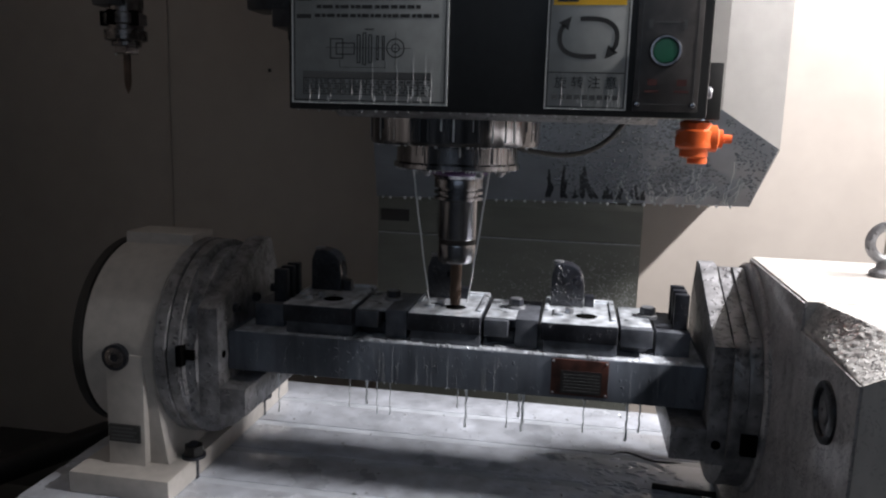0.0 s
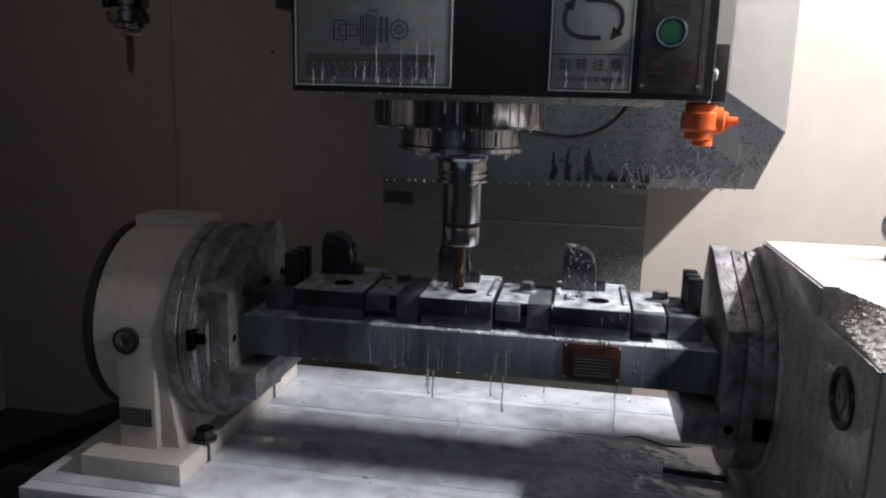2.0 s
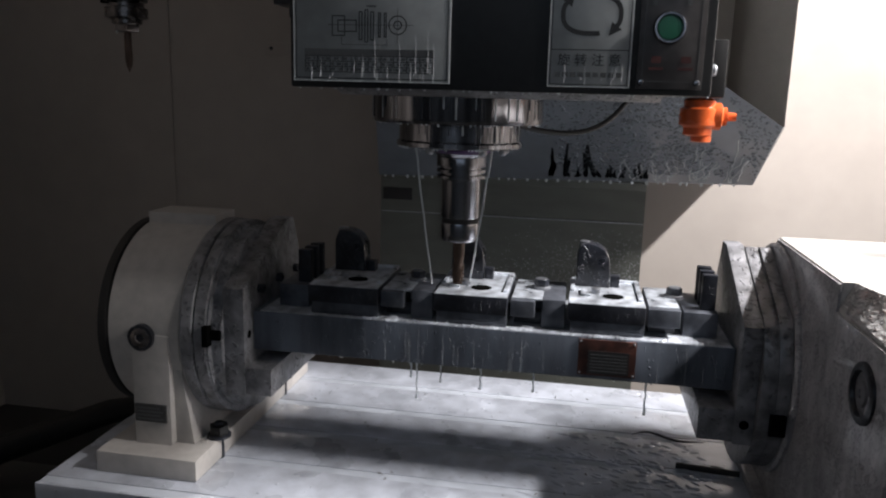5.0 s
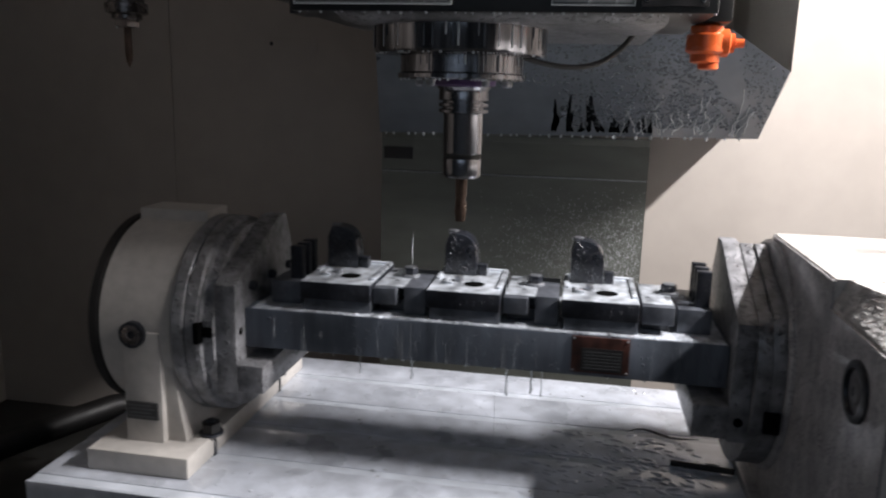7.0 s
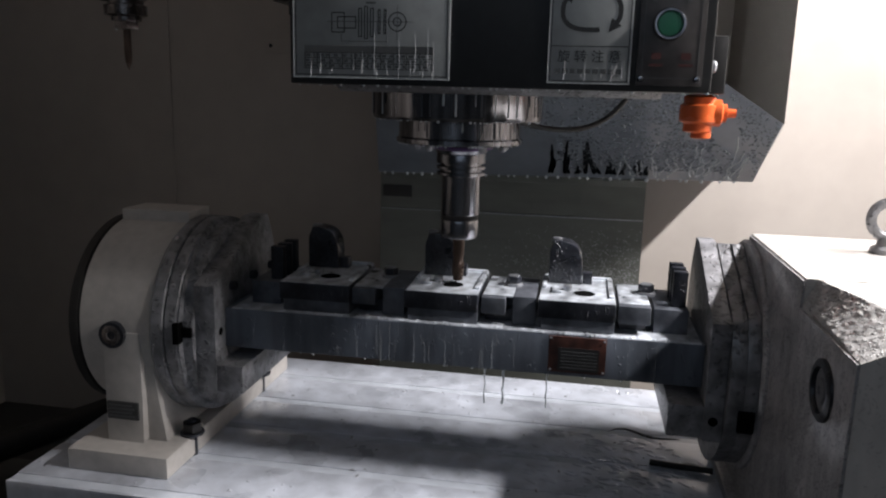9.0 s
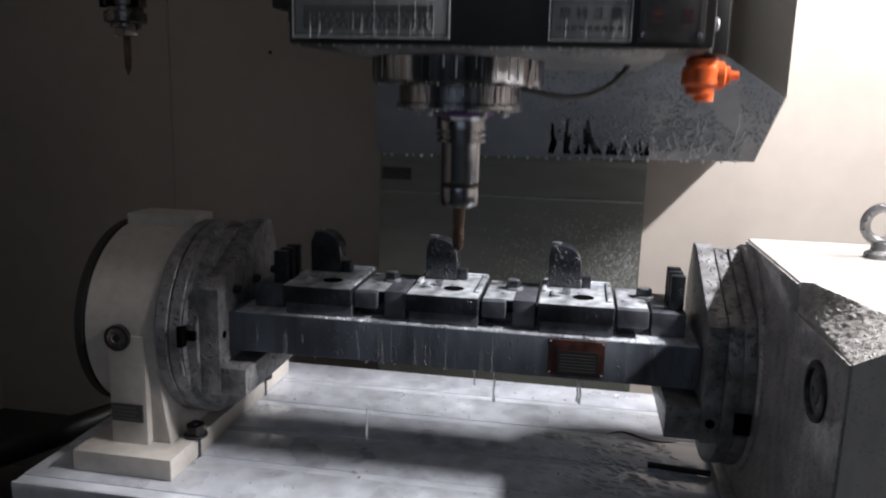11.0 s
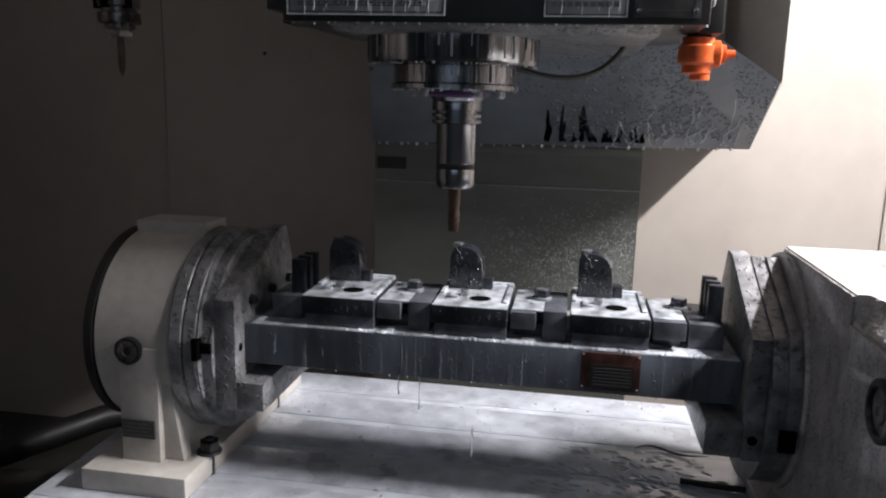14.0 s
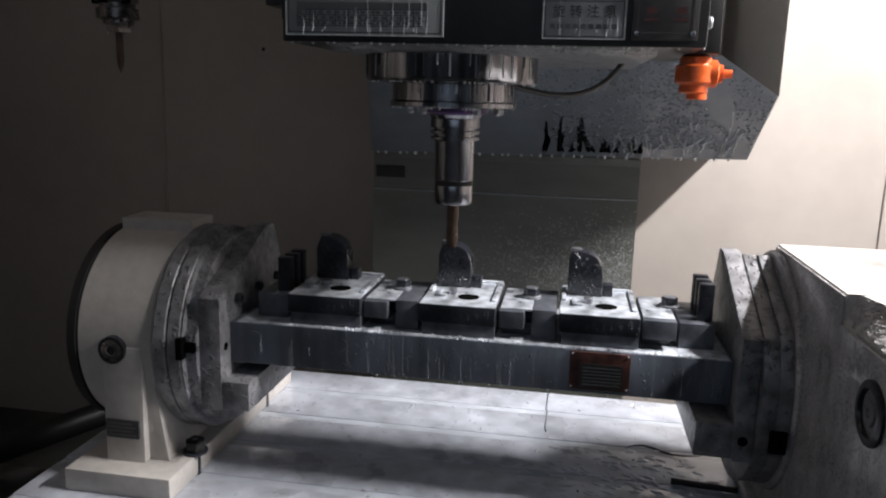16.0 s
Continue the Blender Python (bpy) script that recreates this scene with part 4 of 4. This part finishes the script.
    nrm = flat
    tagged(part("beading", bm, DROP, t), kind="stuff")
    # dark tongues where the film has run off, then pale squiggles of running coolant
    tongues = ((0.079, 0.30, 0.0040, 0.0), (0.105, 0.34, 0.0044, -0.004), (0.136, 0.33, 0.0070, 0.014), (0.124, 0.12, 0.0036, 0.0), (0.100, 0.20, 0.0030, 0.006),
                              (0.176, 0.16, 0.0042, 0.002), (0.187, 0.11, 0.0030, 0.0), (0.201, 0.15, 0.0040, -0.003), (0.224, 0.18, 0.0046, 0.004), (0.240, 0.13, 0.0034, 0.0))
    tongues = [(x + q * wide, k1 * h, wide * 0.55, lean * g) for x, k1, wide, lean in tongues for q, h, g in ((-0.55, 0.78, 0.5), (0.1, 1.0, 1.0), (0.75, 0.62, 1.4))]
    for x, k1, wide, lean in tongues:
        n = 11
        bm = B()
        bend = rnd.uniform(-0.003, 0.003)
        left, right = [], []
        for j in range(n):
            u = j / (n - 1)
            w = 1.2 * wide * (0.35 + 0.65 * math.sqrt(max(0, 1 - (2 * u - 1.25) ** 2 / 1.6))) * (1 if j < n - 1 else 0.4)
            c = o + ux * (x + 0.014 + lean * u + bend * math.sin(5 * u)) + uv * (1.3 * k1 + (0.05 - 1.3 * k1) * u) + nrm * 0.0004
            left.append(bm.verts.new(c - ux * w))
            right.append(bm.verts.new(c + ux * w))
        for j in range(n - 1):
            bm.faces.new((left[j], right[j], right[j + 1], left[j + 1]))
        bmesh.ops.solidify(bm, geom=bm.faces[:], thickness=0.0008)
        part("run_or_mirror_streak", bm, RUN, t, "dark clear run in the film")
    for i in range(20):
        x = 0.215 + i * 0.0105 + rnd.uniform(-0.005, 0.005)
        k0, k1 = rnd.uniform(0.02, 0.08), rnd.uniform(0.22, 0.52)
        pts, dx, v = [], 0.0, rnd.uniform(-0.003, 0.003)
        for j in range(13):
            v = 0.5 * v + rnd.uniform(-0.0035, 0.0035)
            dx += v
            pts.append(o + ux * (x + dx) + uv * (k1 + (k0 - k1) * j / 12) + nrm * 0.0002)
        part("run_or_mirror_streak", tube(B(), pts, [rnd.uniform(0.0006, 0.0011) for j in range(12)] + [0.0017], 6), WATER, t)
    for i in range(34):
        x = -0.215 + i * 0.0188 + rnd.uniform(-0.006, 0.006)
        r = rnd.uniform(0.0016, 0.0033)
        z = 0.3610 + (x + 0.228) * 0.0166
        part("hanging_drop", lathe(B(), [(r * 0.5, 0.002), (r * 0.9, 0.0), (r, -r * 0.8), (r * 0.7, -r * 1.6), (0.0, -r * 1.9)], "z", (x, 0.4885, z), 10), WATER, t)
    part("side_panel", bm2, COVER_DRY, t, "light grey side panel")
    HEADS.append(t)
    p = thing("way_cover", "dark grey sliding steel way cover with fold lines", "way cover")
    part("sheet", box(B(), -0.24, 0.264, 0.55, 0.56, -0.35, 0.3615), PANEL, p)
    part("top_lip", box(B(), -0.236, 0.262, 0.535, 0.5515, 0.3475, 0.3605, 0.001), PANEL, p)
    # lighter steel here paints the thin highlight along the fold's lip
    part("fold", box(B(), -0.239, 0.263, 0.547, 0.5515, 0.2825, 0.2845, 0.0005), STEEL, p)
    # no opening here: a black block paints the slot's dark inside
    part("recess", box(B(), -0.235, -0.178, 0.5475, 0.5515, 0.307, 0.330, 0.001), RUBBER, p, "dark slot")
    bm = B()

    def bead(bm, c, r):
        ring = [bm.verts.new(c + r * Vector((math.cos(a), 0, 1.2 * math.sin(a)))) for a in [2 * math.pi * k / 6 for k in range(6)]]
        top = bm.verts.new(c + Vector((0, -0.7 * r, 0.1 * r)))
        for k in range(6):
            bm.faces.new((ring[k], ring[(k + 1) % 6], top))
    for i in range(3200):
        c = Vector((rnd.triangular(-0.05, 0.262, 0.255), 0.5496, rnd.triangular(0.02, 0.275, 0.14)))
        bead(bm, c, rnd.choice((0.0004, 0.0006, 0.0009)) * rnd.uniform(0.8, 1.3))
    tagged(part("beading", bm, MIST, p), kind="stuff")
    HEADS.append(p)


def coolant_hose():
    p0, p1, p2, p3 = Vector((0.06, -0.01, 0.481)), Vector((0.12, 0.03, 0.462)), Vector((0.165, 0.06, 0.462)), Vector((0.196, 0.07, 0.516))
    pts = []
    for i in range(19):
        u = i / 18
        pts.append(p0 * (1 - u) ** 3 + p1 * 3 * u * (1 - u) ** 2 + p2 * 3 * u * u * (1 - u) + p3 * u ** 3)
    bm = tube(B(), pts, 0.0032, 10)
    HEADS.append(solid("coolant_hose", bm, RUBBER, "thin black coolant hose below the head", "hose"))


# ---- coolant in rigid pieces ----
JETS, DRIPS, SPRAY, POURS = [], [], [], []


def glide(rows, t, k):
    """A value of a table of rows between its times."""
    for a, b in zip(rows, rows[1:]):
        if t <= b[0]:
            u = (t - a[0]) / (b[0] - a[0])
            return a[k] + (b[k] - a[k]) * u
    return rows[-1][k]


def coolant_jets():
    # nozzle end and foot of each jet, in the head's space, and the times at which it runs
    for p0, p1, on in (((-0.047, -0.03, 0.451), (-0.0245, -0.028, 0.290), [(-1, 1.62), (2.24, 3.12), (3.5, 6.38)]),
                       ((0.041, -0.03, 0.451), (0.0205, -0.03, 0.296), [(-1, 1.62), (2.24, 3.12), (3.62, 6.42)]),
                       ((0.049, -0.018, 0.451), (0.024, -0.012, 0.300), [(0.75, 1.6), (2.3, 3.05)]),
                       ((-0.047, -0.03, 0.451), (-0.050, -0.03, 0.365), [(6.38, 6.72)]),
                       ((-0.024, -0.036, 0.451), (-0.0225, -0.036, 0.310), [(6.42, 6.78)]),
                       ((0.041, -0.03, 0.451), (0.0375, -0.03, 0.300), [(6.42, 6.84)]),
                       ((0.050, 0.012, 0.447), (0.044, 0.012, 0.335), [(7.6, 7.85), (8.36, 8.7)])):
        a, b = Vector(p0), Vector(p1)
        pts = [a + (b - a) * (i / 10) + Vector((0, 0, -0.004 * math.sin(math.pi * i / 10))) + Vector((0.0003 * math.sin(i * 1.7), 0, 0)) for i in range(11)]
        ob = solid("coolant_jet", tube(B(), pts, [0.0012 - 0.0003 * i / 10 for i in range(11)], 8), WATER, "thin milky coolant jet from the spindle nose", "coolant jet", "", "coolant jets")
        JETS.append((ob, on, 0.205))


def drips():
    rnd = random.Random(21)
    plan = []
    for n, t0, t1 in ((9, -0.6, 0.9), (9, -0.2, 0.95), (9, 0.75, 1.5), (9, 0.95, 1.9), (8, 1.3, 2.4), (8, 1.9, 3.0), (9, 2.75, 3.5), (8, 3.1, 4.2), (5, 3.6, 4.6), (6, 4.3, 5.6), (6, 5.3, 6.7), (8, 6.2, 7.3), (6, 7.0, 8.1), (6, 7.5, 9.0), (5, 8.6, 10.2), (5, 9.8, 11.6), (7, 11.6, 12.8), (5, 12.2, 13.3), (4, 13.0, 14.3), (3, 14.2, 16.5)):
        for _ in range(n):
            a = rnd.uniform(t0, t0 + 0.4 * (t1 - t0))
            plan.append((a, rnd.uniform(a + 0.3 * (t1 - a), t1), rnd.choice((rnd.uniform(-0.19, 0.27), rnd.uniform(-0.1, 0.16)))))
    for a, b, x in plan:
        ln = rnd.triangular(0.012, 0.065, 0.028)
        r = rnd.uniform(0.0006, 0.0015)
        pts = [(0.0006 * math.sin(2 * k + x * 90), 0.0, -ln * k / 7) for k in range(8)]
        ob = solid("drip", tube(B(), pts, [r * 1.4, r, r * 0.9, r * 0.7, r * 0.9, r * 0.8, r * 1.1, r * 1.4], 6), WATER, "thin coolant drip hanging below the beam", "coolant drip", "", "drips under the beam")
        DRIPS.append((ob, a, b, x))
    # rows of beads that cling to the lower edges
    for i in range(11):
        x = rnd.uniform(-0.19, 0.27)
        r = rnd.uniform(0.0007, 0.0014)
        ob = solid("bead", lathe(B(), [(r, 0.001), (r, -r), (0.0, -2 * r)], "z", (x, -0.0785, 0.149), 8), WATER, "small coolant bead under the beam edge", "coolant bead", "", "beads under the beam")
        RIDERS.append(ob)


def spray():
    rnd = random.Random(9)
    shapes = []
    # each piece is a loose swarm of fine drops that flies together
    for ln, wide, count, r in ((0.018, 0.020, 60, 0.00045), (0.036, 0.022, 85, 0.0004), (0.060, 0.030, 120, 0.0004), (0.080, 0.036, 150, 0.00042), (0.034, 0.036, 260, 0.0005), (0.09, 0.09, 420, 0.00028)):
        bm = B()
        for i in range(count):
            u = rnd.uniform(-0.5, 0.5)
            c = Vector((rnd.gauss(0, wide / 2) * (0.6 - u), rnd.gauss(0, wide / 2) * (0.6 - u), u * ln))
            d = rnd.uniform(0.002, 0.007) * (1 + 6 * ln)
            k = r * rnd.uniform(0.5, 1.3)
            tube(bm, [c - Vector((0, 0, d)), c, c + Vector((0, 0, d))], [k * 0.3, k, k * 0.2], 5)
        shapes.append(mesh("spray_drop", bm, MIST))
    plan = []
    # first burst: a low crown round the tool, then sheets running over the front
    for i in range(70):
        az, up = rnd.uniform(0, 2 * math.pi), rnd.uniform(0.25, 1.1)
        sp = rnd.uniform(0.05, 0.40)
        plan.append((rnd.uniform(0.64, 1.36), Vector((sp * math.cos(az), sp * math.sin(az), up)), rnd.choice((0, 1, 4, 4))))
    for i in range(40):
        plan.append((rnd.uniform(0.74, 1.10), Vector((rnd.uniform(-0.85, 0.0), rnd.uniform(-0.5, -0.2), rnd.uniform(0.2, 0.8))), rnd.choice((1, 2, 2, 3))))
    # second burst: a straight fan up to the right, a hoop to the left, sheets to the front
    for i in range(38):
        k = rnd.uniform(0.25, 1.0)
        plan.append((rnd.uniform(2.30, 2.40), Vector((1.62 * k, rnd.uniform(-0.1, 0.2) * k, k * rnd.uniform(1.15, 1.55) + 0.32)), rnd.choice((1, 1, 2, 2))))
    for i in range(14):
        k = rnd.uniform(0.55, 1.0)
        plan.append((rnd.uniform(2.33, 2.42), Vector((-1.05 * k, rnd.uniform(-0.3, 0.2), 2.0 * k)), rnd.choice((0, 1, 1, 4))))
    for i in range(40):
        k = rnd.uniform(0.3, 1.0)
        plan.append((rnd.uniform(2.32, 2.60), Vector((-1.1 * k, rnd.uniform(-1.0, -0.3) * k, k * rnd.uniform(0.0, 0.7) + 0.2)), rnd.choice((1, 2, 2, 3))))
    for i in range(60):
        az, up = rnd.uniform(0, 2 * math.pi), rnd.uniform(0.25, 0.95)
        sp = rnd.uniform(0.05, 0.45)
        plan.append((rnd.uniform(2.32, 3.05), Vector((sp * math.cos(az), sp * math.sin(az), up)), rnd.choice((0, 1, 4, 4))))
    for i in range(34):
        plan.append((rnd.uniform(2.55, 2.98), Vector((rnd.uniform(-0.8, -0.1), rnd.uniform(-0.7, -0.3), rnd.uniform(0.05, 0.5))), rnd.choice((1, 2, 2, 3))))
    for t0, t1, count in ((0.70, 1.2, 30), (2.36, 2.66, 12)):
        for i in range(count):
            plan.append((rnd.uniform(t0, t1), Vector((rnd.uniform(-0.6, 1.0), rnd.uniform(-0.3, 0.3), rnd.uniform(0.5, 1.5))), 5))
    for t, v, k in plan:
        ob = new("spray_drop", shapes[k])
        tagged(ob, "flying swarm of fine milky coolant drops", "coolant spray", "coolant spray", "stuff")
        SPRAY.append((ob, t, v, Vector((0.0, -0.012, 0.245))))
    # large drops flung far to the left and towards the door
    big = []
    for k in range(4):
        ln, wide = 0.007 + 0.004 * k, 0.0016 + 0.0005 * (k % 3)
        big.append(mesh("spray_drop", tube(B(), [(0.0006 * math.sin(j * 1.9 + k), 0.0004 * math.cos(j * 1.3), ln * (j / 5 - 0.5)) for j in range(6)], [wide * q for q in (0.15, 0.7, 1.0, 0.9, 0.5, 0.1)], 7), MIST))
    for i in range(90):
        k = rnd.uniform(0.3, 1.0)
        v = Vector((-1.45 * k, rnd.uniform(-1.3, 0.15) * k, rnd.uniform(0.3, 1.9) * k + 0.2))
        ob = tagged(new("spray_drop", rnd.choice(big)), "large flying milky coolant drop", "coolant drop", "flung drops")
        SPRAY.append((ob, rnd.uniform(2.34, 2.58), v, Vector((0.0, -0.012, 0.245))))
    for i in range(22):
        v = Vector((rnd.uniform(-0.2, 0.9), rnd.uniform(-0.4, 0.3), rnd.uniform(0.8, 1.9)))
        ob = tagged(new("spray_drop", rnd.choice(big)), "large flying milky coolant drop", "coolant drop", "flung drops")
        SPRAY.append((ob, rnd.uniform(0.68, 1.0), v, Vector((0.0, -0.012, 0.245))))
    # single drops flung off as the spindle lifts
    one = mesh("spray_drop", tube(B(), [(0, 0, -0.012), (0, 0, 0), (0, 0, 0.012)], [0.0004, 0.0010, 0.0003], 6), WATER)
    for t in (6.70, 6.74, 6.78, 6.80, 6.84, 11.50, 11.53, 11.55, 11.56):
        ob = tagged(new("spray_drop", one), "single falling coolant drop", "coolant drop", "falling drops")
        SPRAY.append((ob, t, Vector((rnd.uniform(-0.03, 0.03), 0, -0.2)), Vector((rnd.choice((-0.05, 0.05, 0.06)), -0.02, 0.46))))
    # strands that pour over the front of the beam
    shapes = []
    for k in range(5):
        ln = 0.045 + 0.012 * k
        pts = [(0.0012 * math.sin(0.6 * j + 1.7 * k), 0.0005 * math.cos(j), ln / 2 - ln * j / 10) for j in range(11)]
        shapes.append(mesh("pour", tube(B(), pts, [rnd.uniform(0.0012, 0.0028) * math.sin(math.pi * (j + 0.6) / 11.5) + 0.0003 for j in range(11)], 7), MIST))
    for n, t0, t1, x0, x1 in ((30, 0.85, 1.45, -0.19, 0.10), (26, 2.55, 3.2, -0.22, 0.08)):
        for _ in range(n):
            ob = tagged(new("pour", rnd.choice(shapes)), "milky coolant strand pouring over the beam", "coolant strand", "pouring strands")
            POURS.append((ob, rnd.uniform(t0, t1), rnd.uniform(x0, x1)))


def tilt(v):
    return v.to_track_quat("Z", "Y").to_matrix().to_4x4()


def water_motions():
    for ob, on, lift in JETS:
        rows = {}
        for t in [r[0] for r in HEAD_WAY]:
            rows[t] = None
        for a, b in on:
            for t in (a - 0.08, a, b, b + 0.06):
                if 0 <= t <= 16:
                    rows[t] = None
        out = []
        for t in sorted(rows):
            up = lift
            for a, b in on:
                if a <= t <= b:
                    up = 0.0
            out.append((t, pose(0, 0, glide(HEAD_WAY, t, 1) / 1000 + up)))
        walk(ob, out)
    # the holder and its mill turn in the head
    for ob in bpy.data.objects:
        if ob.name.startswith("tool_holder"):
            walk(ob, [(k / 10, pose(0.002, 0, 0, 0, 0, -72 * k) @ pose(-0.002, 0, 0)) for k in range(161)])
    # a drip lies in the beam until it breaks out, hangs, and falls through to the drain below
    for ob, a, b, x in DRIPS:
        side = 88 if x > 0 else -88
        times = sorted({t for t in [r[0] for r in TABLE_WAY] + [a, a + 0.1, b, b + 0.07, b + 0.13, b + 0.2] if 0 <= t <= 16})
        out = []
        for t in times:
            y, z, turn = (-0.03, 0.174, side) if t <= a else (-0.0755, 0.1505, 0) if t <= b else (-0.0755, 0.09, 0) if t <= b + 0.08 else (-0.0755, -0.03, 0) if t <= b + 0.15 else (-0.0755, -0.5, 0)
            out.append((t, pose(x + glide(TABLE_WAY, t, 1) / 1000, y + glide(TABLE_WAY, t, 2) / 1000, z, 0, turn, 0)))
        walk(ob, out)
    for ob, t0, v, begin in SPRAY:
        start = Vector((0.05, 0.0, 0.82))
        out = [(0, Matrix.Translation(start) @ tilt(v)), (t0 - 0.034, Matrix.Translation(start) @ tilt(v))]
        t, p, q = t0, begin, v.copy()
        while p.z > 0.0 and t < t0 + 1.2 and p.y < 0.5 and abs(p.x) < 1.1:
            out.append((t, Matrix.Translation(p) @ tilt(q)))
            t, p = t + 1 / 15, p + q / 15 + Vector((0, 0, -9.81 / 2 / 225))
            q = q + Vector((0, 0, -9.81 / 15))
        sink = Matrix.Translation((p.x, p.y, -0.5)) @ tilt(q)
        out += [(t, sink), (16, sink)]
        walk(ob, out)
    for ob, t0, x in POURS:
        side = 88 if x > 0 else -88
        dx, dy = glide(TABLE_WAY, t0, 1) / 1000, glide(TABLE_WAY, t0, 2) / 1000
        way = [(0, 0.0, 0.174, side), (t0 - 0.067, 0.0, 0.174, side), (t0, -0.086, 0.190, 0), (t0 + 0.1, -0.0875, 0.168, 0), (t0 + 0.2, -0.0875, 0.122, 0), (t0 + 0.267, -0.0875, 0.06, 0), (t0 + 0.334, -0.0875, -0.06, 0), (t0 + 0.4, -0.0875, -0.5, 0), (16, -0.0875, -0.5, 0)]
        walk(ob, [(t, pose(x + dx, y + dy, z, 0, turn, 0)) for t, y, z, turn in way])


# ---- build ----
enclosure()
small_screw(-0.545, 0.75, 0.553)
magazine_tool()
stepped_bracket()
machine_table()
tail_support()
table_litter()
coolant_ripples()
clamp_bolt(-0.2935, -0.079, 0.0277, -0.02)
clamp_bolt(-0.2935, 0.135, 0.0277, -0.02)
rotary_table()
cradle()
fixture_load()
spindle_head()
orange_valve()
head_cover()
coolant_hose()
coolant_jets()
drips()
spray()

# ---- how things move ----
# seconds, table x, table y (millimetres)
TABLE_WAY = [
    (0, -28.2, 30.6), (0.5, -27.2, 28.0), (1, -24.6, 26.7), (1.5, -21.6, 26.3), (2, -18.6, 26.2), (2.5, -15.5, 27.2), (3, -12.3, 27.6),
    (3.5, -8.8, 28.9), (4, -6.3, 30.2), (5, 0.0, 31.2), (6, 5.6, 32.0), (6.5, 8.5, 32.4), (6.6, 11.0, 32.2), (6.8, 11.5, 31.0), (6.9, 4.0, 28.5),
    (7, -8.0, 23.0), (7.1, -30.0, 13.0), (7.2, -33.5, 9.7), (7.5, -33.5, 9.7), (8, -33.3, 13.5), (8.5, -33.1, 18.0), (9, -33.2, 23.4), (10, -33.2, 32.0),
    (11, -33.2, 37.0), (11.3, -33.0, 37.0), (11.4, -14.0, 24.0), (11.5, 12.5, 10.6), (11.7, 21.0, 7.0), (12, 22.1, 6.2), (12.5, 18.6, 5.3),
    (13, 15.2, 5.3), (13.5, 12.2, 4.2), (14, 9.6, 4.2), (14.25, 4.0, 2.0), (14.5, 0.0, 0.0), (15, 0.0, -2.2), (15.5, -0.3, -4.8), (16, -1.0, -9.3)]
# seconds, spindle height (millimetres)
HEAD_WAY = [
    (0, -47.3), (2, -47.3), (4, -47.2), (6.5, -46.6), (6.6, -45.0), (6.7, -18.0), (6.8, 14.0), (6.9, 23.5), (7.2, 24.0), (7.3, -7.0), (7.4, -37.0), (7.5, -46.7),
    (9, -46.5), (10.8, -46.5), (11, 0.0), (11.15, 22.0), (11.6, 22.0), (11.7, 4.0), (11.8, -26.0), (11.9, -44.0), (12, -47.0), (13.6, -47.0), (13.7, -40.0),
    (13.8, -5.0), (13.9, 18.0), (14, 23.2), (14.1, 19.0), (14.2, 9.0), (14.35, 1.0), (14.5, 0.0), (16, -0.8)]


def motions():
    for ob in RIDERS:
        m = Matrix.Translation(ob.location)
        walk(ob, [(t, pose(x / 1000, y / 1000, 0) @ m) for t, x, y in TABLE_WAY])
    for ob in HEADS:
        walk(ob, [(t, pose(0, 0, z / 1000)) for t, z in HEAD_WAY])
    water_motions()


motions()
